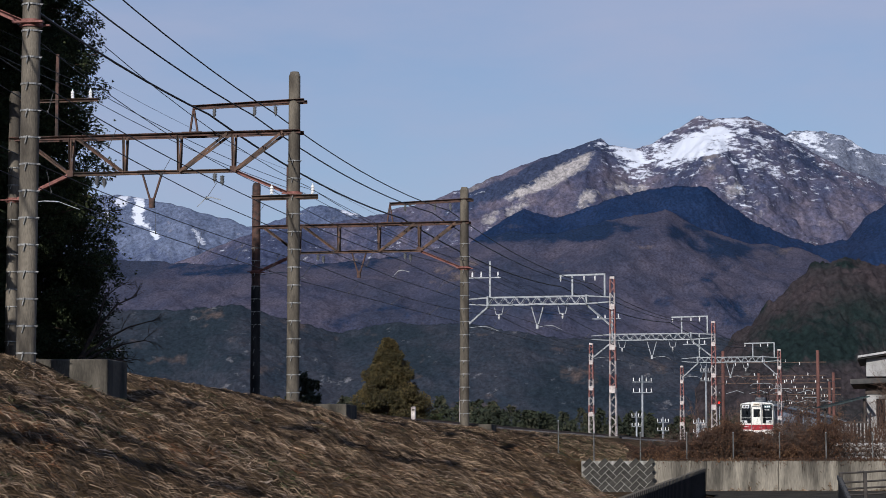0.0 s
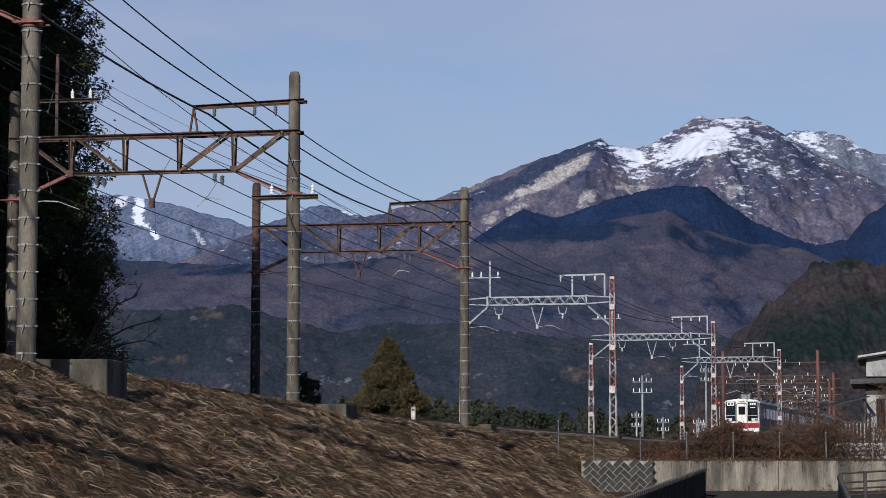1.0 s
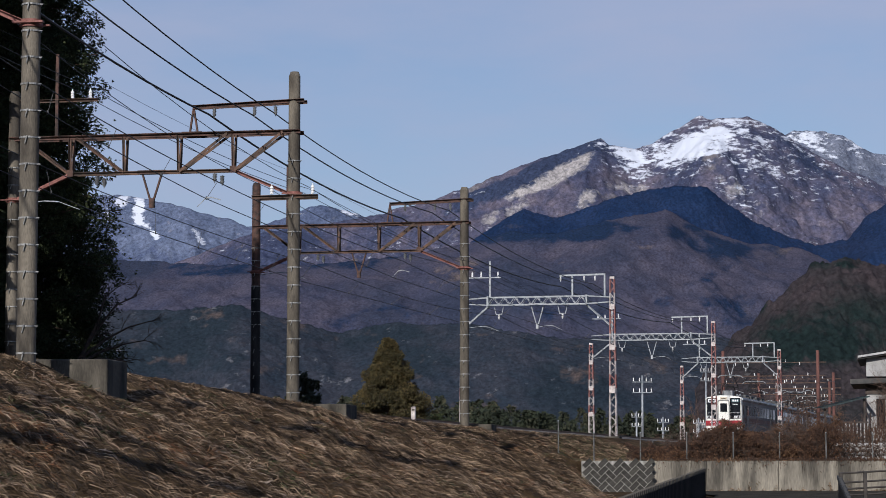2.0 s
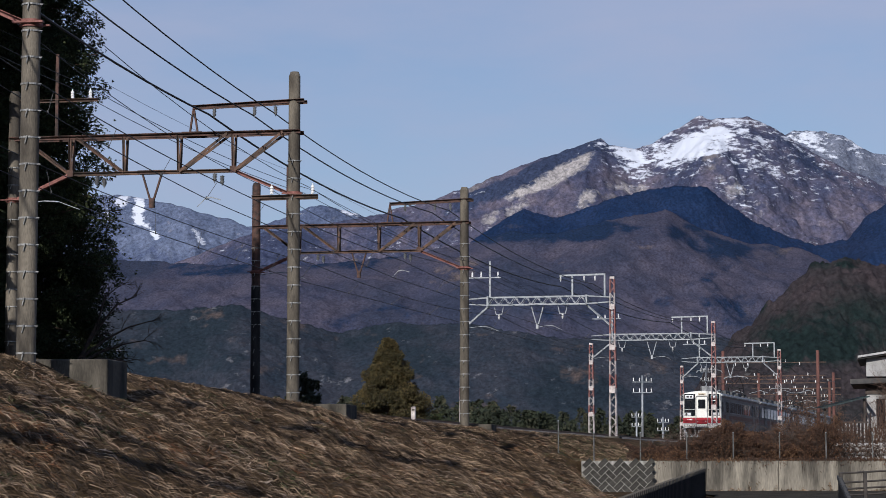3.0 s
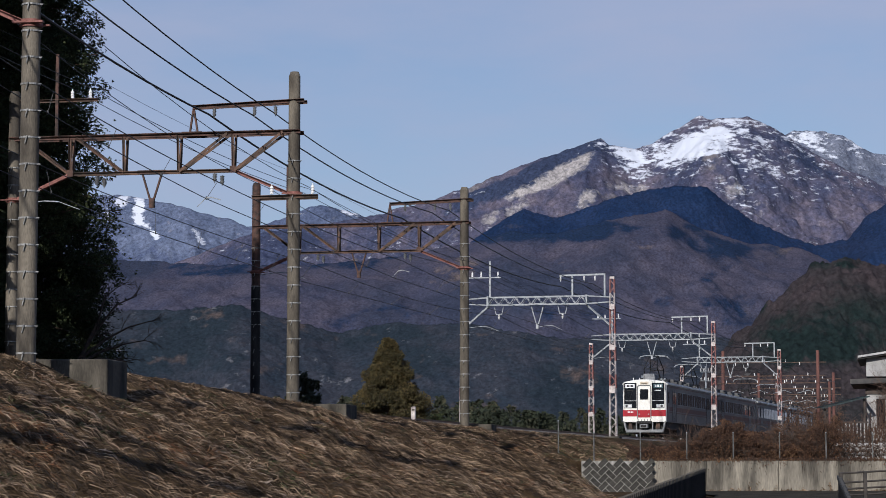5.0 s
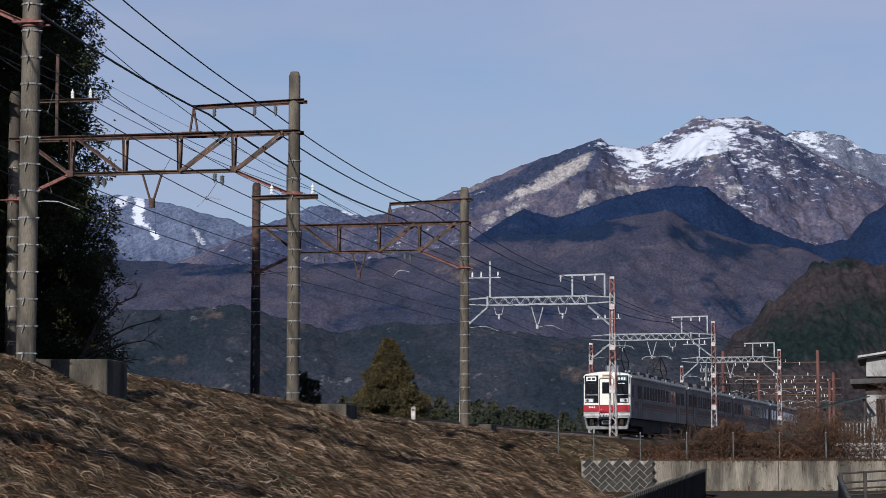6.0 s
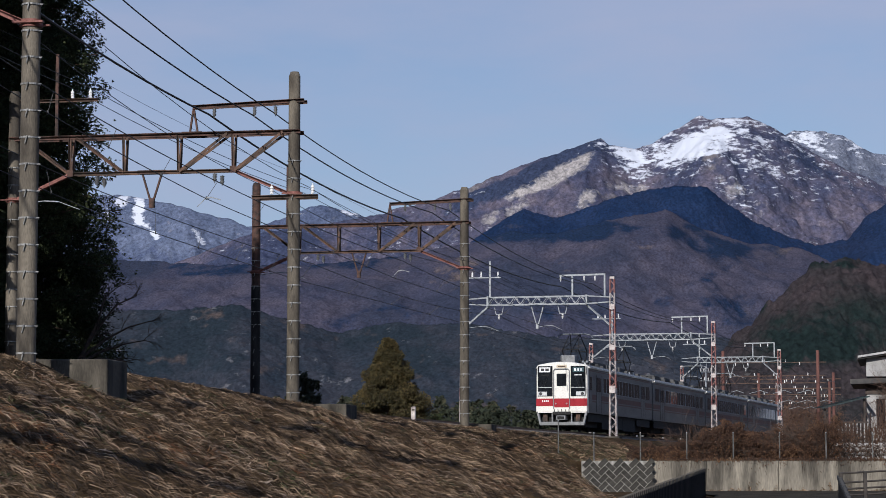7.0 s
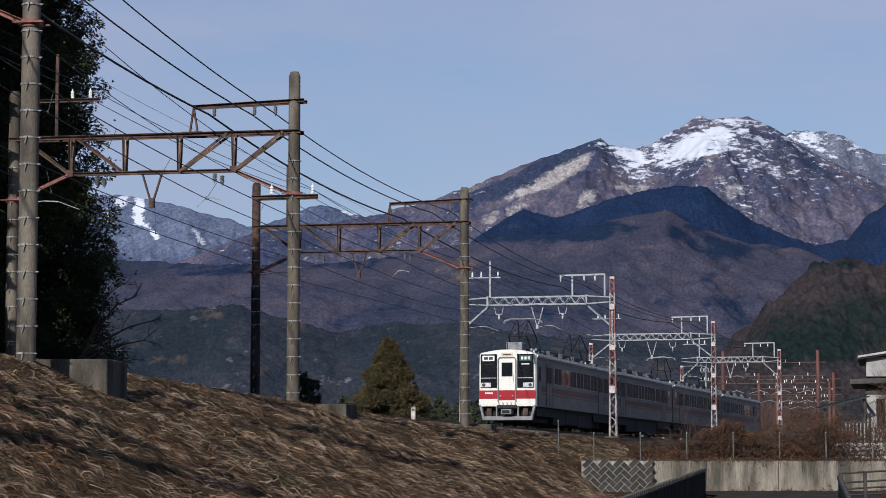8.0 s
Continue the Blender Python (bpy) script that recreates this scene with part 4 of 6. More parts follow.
for k in range(8):
    bm = bmesh.new()
    x = 9.9 + k * 2.7
    box(bm, (x - 0.012, WALL_Y - 0.004, -0.5), (x + 0.012, WALL_Y + 0.1, 1.16))
    part("wall_joint", bm, DARK_CONCRETE, w)

# block revetment left of the wall
rv = empty("revetment", pose(0, WALL_Y - 0.42, 0, -12, 0, 0))
bm = bmesh.new()
box(bm, (5.2, -0.003, -0.9), (7.83, 0.45, 1.19))
part("mortar_bed", bm, MORTAR, rv, "pale mortar")
tpl = {}
UNIT = 0.205
for i in range(-16, 17):
    for j in range(-16, 17):
        lie = (i - j) % 4
        if lie not in (0, 3):
            continue
        a, b = (i + (1.0 if lie == 0 else 0.5)) * UNIT, (j + (0.5 if lie == 0 else 1.0)) * UNIT
        x, z = 6.5 + (a - b) * 0.7071, 0.3 + (a + b) * 0.7071
        if not (5.2 < x < 7.74 and -0.6 < z < 1.12):
            continue
        if lie not in tpl:
            bm = bmesh.new()
            w_, h_ = (UNIT * 2 - 0.024, UNIT - 0.024) if lie == 0 else (UNIT - 0.024, UNIT * 2 - 0.024)
            bmesh.ops.create_cube(bm, size=1, matrix=Matrix.Rotation(radians(-45), 4, "Y") @ Matrix.Diagonal((w_, 0.10, h_, 1)))
            ob = part("block", bm, BLOCK_STONE, rv)
            tpl[lie] = ob.data
        else:
            ob = new("block", tpl[lie])
            ob.parent = rv
        ob.location = (x, 0.03 + 0.016 * noise.noise((x * 3, z * 3, 1)), z)
tagged(rv, "diagonal grey block revetment with pale joints", "revetment", kind="structure")

# wire fence on the wall
fn = empty("wire_fence", pose(0, WALL_Y + 0.2, 1.1))
posts = [4.35] + [5.69 + 1.75 * k for k in range(12)]
for k, x in enumerate(posts):
    z0 = 0.35 if k == 0 else -0.1
    bm = bmesh.new()
    bar(bm, (x, 0, z0), (x + 0.02 * noise.noise((k, 3, 0)), 0, z0 + 1.2), 0.05, 0.045, sides=8)
    part("post", bm, FENCE_STEEL, fn)
    bm = bmesh.new()
    bmesh.ops.create_cone(bm, cap_ends=True, segments=8, radius1=0.04, radius2=0.015, depth=0.04, matrix=Matrix.Translation((x, 0, z0 + 1.22)))
    part("post_cap", bm, GALV, fn)
for z in (0.12, 0.45, 0.78, 1.08):
    bm = bmesh.new()
    for a, b in zip(posts[1:-1], posts[2:]):
        bar(bm, (a, 0.03, z), ((a + b) / 2, 0.03, z - 0.03), 0.005, 0.005)
        bar(bm, ((a + b) / 2, 0.03, z - 0.03), (b, 0.03, z), 0.005, 0.005)
    part("fence_wire", bm, DARK_STEEL, fn)
tagged(fn, "galvanised post and wire fence along the wall", "fence")


def ribbed_sheet(name, a, b, top_a, top_b, bot, label, n, coping):
    """A dark ribbed sheet wall with a pale ribbed coping."""
    a, b = Vector((*a, 0)), Vector((*b, 0))
    g = empty(name, Matrix.Translation(a))
    d = b - a
    side = Vector((d.y, -d.x, 0)).normalized()
    bm = bmesh.new()
    prev = None
    for k in range(n * 4 + 1):
        v = k / (n * 4)
        off = side * (0.03 if (k % 4) in (0, 1) else -0.03)
        p = d * v + off
        zt = top_a + (top_b - top_a) * v
        cur = (bm.verts.new((p.x, p.y, bot)), bm.verts.new((p.x, p.y, zt)))
        if prev:
            bm.faces.new((prev[0], cur[0], cur[1], prev[1]))
        prev = cur
    geom = bmesh.ops.solidify(bm, geom=bm.faces[:], thickness=0.012)
    part("ribbed_sheet", bm, DARK_SHEET, g)
    tplc = None
    for k in range(n):
        v = (k + 0.5) / n
        p = d * v
        zt = top_a + (top_b - top_a) * v
        if tplc is None:
            bm = bmesh.new()
            box(bm, (-0.06, -d.length / n * 0.34, -0.04), (0.06, d.length / n * 0.34, 0.09), 0, 0.02)
            ob = part("coping_piece", bm, coping, g)
            tplc = ob.data
        else:
            ob = new("coping_piece", tplc)
            ob.parent = g
        ob.location = (p.x, p.y, zt)
        ob.rotation_euler = (0, 0, -math.atan2(d.x, d.y))
    return tagged(g, label, "sheet wall")


ribbed_sheet("sheet_wall", (3.45, 45.0), (8.72, 74.5), 0.50, 0.90, -0.3, "black ribbed sheet wall with pale coping", 60, DARK_CONCRETE)
ribbed_sheet("sheet_wall", (10.45, 57.0), (11.15, 63.0), 0.05, 0.80, -0.5, "short black ribbed sheet wall by the road", 14, DARK_SHEET)

gd = empty("guard_fence", pose(0, 62.5, 0))
for k in range(5):
    x = 11.1 + k * 0.66 * 1.0
    if k in (0, 1, 3):
        bm = bmesh.new()
        x = (11.12, 11.8, 0, 13.6)[k]
        box(bm, (x - 0.05, -0.04, -0.3), (x + 0.05, 0.04, 0.95 + 0.05 * (x - 11.1)), 0, 0.01)
        part("post", bm, GUARD_BROWN, gd)
for z in (0.92, 0.66, 0.48, 0.30):
    bm = bmesh.new()
    bar(bm, (11.1, 0, z), (14.5, 0.3, z + 0.2), 0.055, 0.05, sides=8)
    part("rail", bm, GUARD_BROWN, gd)
tagged(gd, "dark brown metal guard fence beside the road", "fence")

vs, fs = [], []
for j in range(12):
    y = 50 + j * 3.0
    for x in (8.9 - (74 - min(y, 74)) * 0.178 + 0.15, 13.0, 20.0):
        vs.append((x, y, 0.06))
for j in range(11):
    for i in range(2):
        fs.append((j * 3 + i, j * 3 + i + 1, (j + 1) * 3 + i + 1, (j + 1) * 3 + i))
tagged(mesh_ob("road", vs, fs, ASPHALT), "narrow dark asphalt road by the wall", "road", kind="structure")


# ---- house ----
WHITE_WALL = material("weathered_white_plaster", (0.26, 0.255, 0.25), (0.46, 0.45, 0.44), 0.9, 1.2, 20, 0.3)
DARK_WOOD = material("dark_weathered_wood", (0.03, 0.025, 0.022), (0.08, 0.06, 0.05), 0.85, 4, 40, 0.4)
ROOF_METAL = material("grey_roof_metal", (0.024, 0.023, 0.023), (0.06, 0.055, 0.05), 0.6, 4, 40, 0.2)
TEAL = material("teal_roof_sheet", (0.008, 0.016, 0.018), (0.02, 0.04, 0.042), 0.6, 5, 40, 0.2)
PANE = material("dark_pane", (0.012, 0.013, 0.015), (0.02, 0.021, 0.024), 0.1, 5, 50, 0.0)
hs = empty("house", pose(19.0, 100.0, 1.1, 0, 0, -11.5))
def hpart(name, boxes, mat, parent=None, label="", bev=0.01):
    bm = bmesh.new()
    for lo, hi in boxes:
        box(bm, lo, hi, 0, bev)
    return part(name, bm, mat, parent or hs, label)
hpart("lower_wall", [((0.0, 0, -0.3), (0.42, 0.2, 2.95)), ((0.82, 0, -0.3), (1.2, 0.2, 2.95)), ((0.42, 0, -0.3), (0.82, 0.2, 1.4)), ((0.42, 0, 2.75), (0.82, 0.2, 2.95)), ((1.2, 0, -0.3), (9, 0.2, 1.4)), ((1.2, 0, 2.6), (9, 0.2, 2.95)), ((0, 0.2, -0.3), (0.2, 8, 2.95)), ((0, 7.8, -0.3), (9, 8, 2.95)), ((8.8, 0.2, -0.3), (9, 7.8, 2.95))], WHITE_WALL)
win = hpart("window", [((0.42, 0.05, 1.4), (0.82, 0.09, 2.75))], PANE)
hpart("window_frame", [((0.42, 0.01, 1.4), (0.46, 0.12, 2.75)), ((0.78, 0.01, 1.4), (0.82, 0.12, 2.75)), ((0.46, 0.01, 2.05), (0.78, 0.1, 2.1))], DARK_WOOD, win)
hpart("window", [((1.2, 0.08, 1.4), (9, 0.12, 2.6))], PANE)
# Dark solid band standing in for the shadow under the mid roof.
hpart("eave_shadow_band", [((-0.05, -0.05, 2.95), (9.05, 8.05, 3.6))], DARK_WOOD)
hpart("upper_wall", [((0.0, 0, 3.75), (9, 8, 4.62))], WHITE_WALL, None, "white plaster upper storey")
bm = bmesh.new()
m = Matrix.Translation((5.1, 3.8, 3.66)) @ Matrix.Rotation(radians(-1.5), 4, "Y")
bmesh.ops.create_cube(bm, size=1, matrix=m @ Matrix.Diagonal((11.6, 8.9, 0.22, 1)))
part("mid_roof", bm, ROOF_METAL, hs)
bm = bmesh.new()
m = Matrix.Translation((4.2, 4.0, 5.3)) @ Matrix.Rotation(radians(-9), 4, "Y")
bmesh.ops.create_cube(bm, size=1, matrix=m @ Matrix.Diagonal((9.3, 8.7, 0.14, 1)))
rf = part("roof", bm, ROOF_METAL, hs)
bm = bmesh.new()
bar(bm, (-0.35, -0.40, 4.62), (4.0, -0.40, 5.30), 0.08, 0.09)
part("barge_board", bm, WHITE_WALL, rf)
tagged(hs, "old white plaster house with dark roofs", "house")

cp = empty("canopy", pose(16.75, 98.5, 1.1))
bm = bmesh.new()
for k in range(9):
    x = k * 0.25
    bar(bm, (x, 0, 2.35 + x * 0.24), (x + 0.02, 2.2, 2.35 + x * 0.24), 0.16, 0.03)
bar(bm, (0, -0.02, 2.30), (2.1, -0.02, 2.82), 0.05, 0.06)
part("canopy_roof", bm, TEAL, cp)
for x in (0.15, 1.9):
    bm = bmesh.new()
    bar(bm, (x, 0.2, -0.3), (x, 0.2, 2.35 + x * 0.24), 0.08, 0.08)
    part("canopy_post", bm, DARK_WOOD, cp)
tagged(cp, "sloping teal sheet canopy beside the house", "canopy")

rl = empty("white_railing", pose(17.1, 96.5, 2.1))
for k in range(8):
    bm = bmesh.new()
    box(bm, (k * 0.16 - 0.025, -0.02, -1.0), (k * 0.16 + 0.025, 0.02, 0.62), 0, 0.005)
    part("baluster", bm, WHITE_WALL, rl)
bm = bmesh.new()
box(bm, (-0.1, -0.03, 0.62), (1.3, 0.03, 0.69), 0, 0.01)
part("top_rail", bm, DARK_WOOD, rl)
tagged(rl, "faded white picket railing", "railing")

# pale rubble wall
rb = empty("rubble_wall", pose(15.3, 87.6, 1.08))
STONE = material("pale_rubble_stone", (0.22, 0.21, 0.20), (0.52, 0.50, 0.47), 0.95, 6, 40, 0.5, per_piece=0.35)
shapes = []
for k in range(5):
    bm = bmesh.new()
    bmesh.ops.create_icosphere(bm, subdivisions=1, radius=0.5)
    for v in bm.verts:
        v.co *= 1 + 0.35 * noise.noise(v.co * 2 + Vector((k * 7, 0, 0)))
        v.co.x = max(min(v.co.x, 0.42), -0.42)
    me = bpy.data.meshes.new("stone")
    bm.to_mesh(me)
    bm.free()
    me.materials.append(STONE)
    shapes.append(me)
rr = random.Random(4)
for j in range(5):
    for i in range(20):
        ob = new("stone", shapes[rr.randrange(5)])
        ob.parent = rb
        ob.location = (i * 0.27 + (j % 2) * 0.13, rr.uniform(-0.04, 0.04) + j * 0.05, j * 0.17)
        ob.scale = (0.3, 0.28, 0.2)
        ob.rotation_euler = (rr.uniform(-0.3, 0.3), rr.uniform(-0.3, 0.3), rr.uniform(-0.4, 0.4))
tagged(rb, "low pale rubble stone wall under creepers", "stone wall")


# ---- small poles beyond the bank ----
def utility_pole(x, y, h, arm, label):
    g = empty("utility_pole", pose(x, y, ground_z(x, y) - 0.05))
    z = h - g.location.z
    bm = bmesh.new()
    bar(bm, (0, 0, -0.4), (0, 0, z), 0.22, 0.15, sides=12)
    part("pole", bm, GALV, g, smooth=True)
    for k in range(2):
        bm = bmesh.new()
        bar(bm, (-arm, -0.12, z - 0.5 - k * 0.8), (arm, -0.12, z - 0.5 - k * 0.8), 0.06, 0.06)
        part("cross_arm", bm, GALV, g)
        for xx in (-arm * 0.9, -arm * 0.3, arm * 0.4, arm * 0.9):
            insulator(g, xx, -0.12, z - 0.46 - k * 0.8, 1, PORCELAIN, 0.04)
    return tagged(g, label, "utility pole", "utility poles")


utility_pole(15.2, 170, 7.2, 0.75, "pale concrete utility pole with cross arms")
utility_pole(20.5, 208, 4.6, 0.55, "short pale utility pole with cross arms")
utility_pole(22.9, 200, 4.4, 0.5, "short pale utility pole with cross arms")
utility_pole(17.0, 196, 4.9, 0.45, "short pale utility pole with cross arms")
utility_pole(23.6, 200, 9.0, 0.5, "pale concrete utility pole with cross arms")
sb = empty("relay_cabinet", pose(23.2, 201.0, ground_z(23.2, 201.0)))
bm = bmesh.new()
box(bm, (-0.4, -0.3, 0.0), (0.4, 0.3, 2.5), 0, 0.04)
part("cabinet_body", bm, MAST_WHITE, sb)
bm = bmesh.new()
box(bm, (-0.34, -0.32, 0.3), (0.34, -0.302, 2.3), 0, 0.005)
part("cabinet_door", bm, GALV, sb)
bm = bmesh.new()
box(bm, (-0.46, -0.36, 2.5), (0.46, 0.36, 2.56), 0, 0.01)
part("cabinet_roof", bm, GALV, sb)
tagged(sb, "pale trackside relay cabinet beyond the line", "cabinet")


# red signal beside the far track
sg_ = empty("railway_signal", track_pose(114.0, -6.18, 1.58))
bm = bmesh.new()
bar(bm, (0, 0.14, -3.4), (0, 0.14, 3.7), 0.12, 0.10, sides=10)
part("post", bm, GALV, sg_)
bm = bmesh.new()
box(bm, (-0.2, -0.12, 2.4), (0.2, 0.12, 3.55), 0, 0.05)
head = part("signal_head", bm, MOTTLED_BLACK, sg_, "black signal head")
for z, lit in ((2.66, True), (3.2, False)):
    bm = bmesh.new()
    bar(bm, (0, -0.125, z), (0, -0.145, z), 0.24, 0.24, sides=16)
    part("lens", bm, SIGNAL_RED if lit else MOTTLED_BLACK, head, "glowing red lens" if lit else "dark unlit lens")
    bm = bmesh.new()
    for k in range(9):
        a = math.pi * k / 8
        bar(bm, (0.14 * math.cos(a), -0.12, z + 0.14 * math.sin(a)), (0.14 * math.cos(a), -0.30, z + 0.13 * math.sin(a)), 0.055, 0.012)
    part("hood", bm, MOTTLED_BLACK, head)
tagged(sg_, "railway signal with one glowing red lens", "signal")


# ---- plants ----
def wave(x, y, k):
    """Smooth drifting number between about -1 and 1."""
    return (np.sin(x * 0.9 + 1.7 * np.sin(y * 0.31 + k) + k) + np.sin(y * 0.53 - 1.3 * np.sin(x * 0.47 + 2 * k)) + np.sin(x * 2.1 + y * 1.3 + k * 3) * 0.6) / 2.6


def blades(name, spots, length, width, mat, lean, seed, label, comb=1.0):
    """Long dry blades in tufts, combed down the slope: each a bent strip ending in a tip."""
    rg = np.random.RandomState(seed)
    x, y = spots
    n = len(x)
    # draw blades together into tufts
    tuft = np.stack([np.round(x / 0.34 + 0.8 * np.sin(y * 3.1)) * 0.34 - 0.27 * np.sin(y * 3.1), np.round(y / 0.56 + 0.8 * np.sin(x * 2.3)) * 0.56 - 0.45 * np.sin(x * 2.3)])
    h1 = np.modf(np.abs(np.sin(tuft[0] * 12.9898 + tuft[1] * 78.233) * 43758.5))[0]
    h2 = np.modf(np.abs(np.sin(tuft[0] * 39.346 + tuft[1] * 11.135) * 24634.6))[0]
    pull = rg.uniform(0.25, 0.93, n)
    x, y = x * (1 - pull) + tuft[0] * pull, y * (1 - pull) + tuft[1] * pull
    z = ground_many(x, y)
    gx = (ground_many(x + 0.5, y) - ground_many(x - 0.5, y))
    gy = (ground_many(x, y + 0.5) - ground_many(x, y - 0.5))
    nrm = np.stack([-gx, -gy, np.ones(n)], 1)
    nrm /= np.linalg.norm(nrm, axis=1)[:, None]
    # heading: down the slope, drifting from tuft to tuft
    a = np.interp(np.interp(y, _y, _s), _s, _a)
    t1 = comb * (0.5 * wave(x * 0.5, y * 0.4, 11) + (h2 - 0.5) * 1.5 + rg.normal(0, 0.38, n)) + (1 - comb) * rg.uniform(-3, 3, n) + 0.12
    hx, hy = np.cos(a + t1), -np.sin(a) * np.cos(t1) + np.cos(a) * np.sin(t1)
    d = np.stack([hx, hy, hx * gx + hy * gy], 1)
    d /= np.linalg.norm(d, axis=1)[:, None]
    u_ = x - np.interp(y, _y, _x)
    crest = np.clip((u_ / np.cos(a) - 2.6) / 1.6, 0.35, 1.0)
    L = (length * rg.uniform(0.45, 1.25, n) * (0.45 + 0.85 * h1) * crest)[:, None]
    k = (lean * rg.uniform(0.6, 1.25, n))[:, None]
    rise = np.clip(0.40 - 0.28 * k, 0.05, 0.45)
    b = np.stack([x, y, z - 0.03], 1)
    knee = b + d * L * 0.16 * k + nrm * L * rise * 0.75
    mid = b + d * L * 0.48 * k + nrm * L * rise * 1.1
    tip = b + d * L * (0.55 + 0.4 * k) + nrm * L * (rise * 1.1 - 0.22 * k)
    side = np.cross(d, nrm)
    curl = side * rg.normal(0, 0.055, (n, 1)) * L
    knee, mid, tip = knee + curl * 0.6, mid + curl, tip - curl * rg.uniform(0.2, 1.4, (n, 1))
    sd = side * 0.7 + nrm * rg.uniform(-0.7, 0.7, (n, 1))
    sd /= np.linalg.norm(sd, axis=1)[:, None] + 1e-6
    sd *= (width * rg.uniform(0.5, 1.4, n))[:, None]
    v = np.stack([b - sd * 0.4, b + sd * 0.4, knee + sd * 0.5, knee - sd * 0.5, mid + sd * 0.45, mid - sd * 0.45, tip], 1).reshape(-1, 3)
    o = np.arange(n)[:, None] * 7
    tris = np.concatenate([o + [0, 1, 2], o + [0, 2, 3], o + [3, 2, 4], o + [3, 4, 5], o + [5, 4, 6]], 1).reshape(-1, 3)
    ob = new(name, fast_mesh(name, v, tris, mat))
    return tagged(ob, label, "grass", kind="stuff")


STRAW = island_material("dry_straw", (0.012, 0.008, 0.0045), (0.092, 0.055, 0.028), (0.53, 0.375, 0.245), 0.9, 1.6)
PALE_STRAW = island_material("pale_straw", (0.07, 0.047, 0.03), (0.25, 0.18, 0.125), (0.56, 0.43, 0.33), 0.9, 2.0)
FERN = island_material("rusty_fern", (0.06, 0.024, 0.011), (0.16, 0.068, 0.027), (0.27, 0.14, 0.06))
GREEN = island_material("winter_green", (0.022, 0.030, 0.009), (0.05, 0.058, 0.018), (0.105, 0.098, 0.036))


def bank_spots(n, seed, y0, y1, u0, u1, near=1.0, patch=None):
    """Places on the bank, denser near the viewer; patch=(k, level) keeps drifts of them."""
    rg = np.random.RandomState(seed)
    v = rg.rand(n * 4)
    y = y0 * (y1 / y0) ** (v ** near)
    u = u0 + (u1 - u0) * rg.rand(n * 4)
    s = np.interp(y, _y, _s)
    a = np.interp(s, _s, _a)
    x, yy = np.interp(s, _s, _x) + u * np.cos(a), y - u * np.sin(a)
    ok = (ground_many(x, yy) > -0.3) & ~((yy > 72) & (yy < WALL_Y + 0.5) & (x > 5.3))
    for y0_, u0_, u1_, ln in ((43.2, 1.9, 4.5, 1.3), (64.6, 1.7, 4.3, 1.3)):
        ok &= ~((y > y0_ - 0.9) & (y < y0_ + ln) & (u > u0_ + 0.9) & (u < u1_))
    if patch:
        ok &= wave(x * 1.9, yy * 1.5, patch[0]) + 0.5 * wave(x * 5, yy * 4, 3) > patch[1]
    return x[ok][:n], yy[ok][:n]


blades("dry_grass", bank_spots(175000, 1, 18, 74, 2.0, 13.0, 1.1), 0.44, 0.0145, STRAW, 1.0, 1, "long straw-coloured grass bent down the bank")
blades("dry_grass", bank_spots(100000, 2, 46, 112, 2.4, 13.5, 1.0), 0.42, 0.019, STRAW, 1.0, 2, "straw-coloured grass on the far bank")
blades("dry_grass", bank_spots(18000, 6, 18, 80, 3.2, 13.0, 1.0, (70, 0.15)), 0.5, 0.017, PALE_STRAW, 1.1, 6, "pale matted straw in drifts on the bank")
blades("dead_fern", bank_spots(24000, 3, 18, 110, 3.0, 12.0, 1.0, (30, 0.45)), 0.36, 0.016, FERN, 0.9, 3, "rust-brown dead fern in patches on the bank", 0.6)
blades("green_grass", bank_spots(16000, 4, 18, 112, 2.8, 12.5, 1.0, (50, 0.5)), 0.30, 0.014, GREEN, 0.5, 4, "tufts of winter-green grass on the bank", 0.4)
blades("crest_grass", bank_spots(12000, 5, 36, 112, 2.2, 3.6), 0.45, 0.018, STRAW, 0.5, 5, "short straw grass along the crest", 0.5)


def leaf_cloud(name, p, o, size, mat, seed, parent, droop=0.4, slim=0.35):
    """Leaves or needle sprays: pairs of slim triangles at places p that point along o."""
    rg = np.random.RandomState(seed)
    n = len(p)
    L = (size * rg.uniform(0.6, 1.4, n))[:, None]
    d = o + rg.normal(0, 0.55, (n, 3)) + np.array([[0, 0, -droop]])
    d /= np.linalg.norm(d, axis=1)[:, None] + 1e-6
    s1 = np.cross(d, rg.normal(0, 1, (n, 3)))
    s1 /= np.linalg.norm(s1, axis=1)[:, None] + 1e-6
    w = np.cross(s1, d) * L * slim
    s1 = s1 * L * slim
    v = np.stack([p - s1 * 0.5, p + s1 * 0.5, p + d * L, p + d * L * 0.3 + w, p + d * L * 0.3 - w, p + d * L * 0.95 + s1 * 0.4], 1).reshape(-1, 3)
    k = np.arange(n)[:, None] * 6
    tris = np.concatenate([k + [0, 1, 2], k + [3, 4, 5]], 1).reshape(-1, 3)
    ob = new(name, fast_mesh(name, v, tris, mat))
    ob.parent = parent
    return ob


BARK = material("cedar_bark", (0.05, 0.03, 0.02), (0.12, 0.075, 0.05), 0.95, 5, 40, 0.6, stretch=(1, 1, 0.2))
CEDAR = island_material("cedar_needles", (0.010, 0.016, 0.006), (0.032, 0.046, 0.014), (0.085, 0.092, 0.028))
CYPRESS = island_material("tan_green_needles", (0.016, 0.017, 0.006), (0.055, 0.044, 0.013), (0.13, 0.09, 0.028))
TWIG = material("bare_twig", (0.03, 0.022, 0.018), (0.08, 0.055, 0.04), 0.9, 8, 50, 0.3)
DRY_TWIG = material("reddish_twig", (0.06, 0.035, 0.026), (0.12, 0.07, 0.05), 0.9, 8, 50, 0.3)
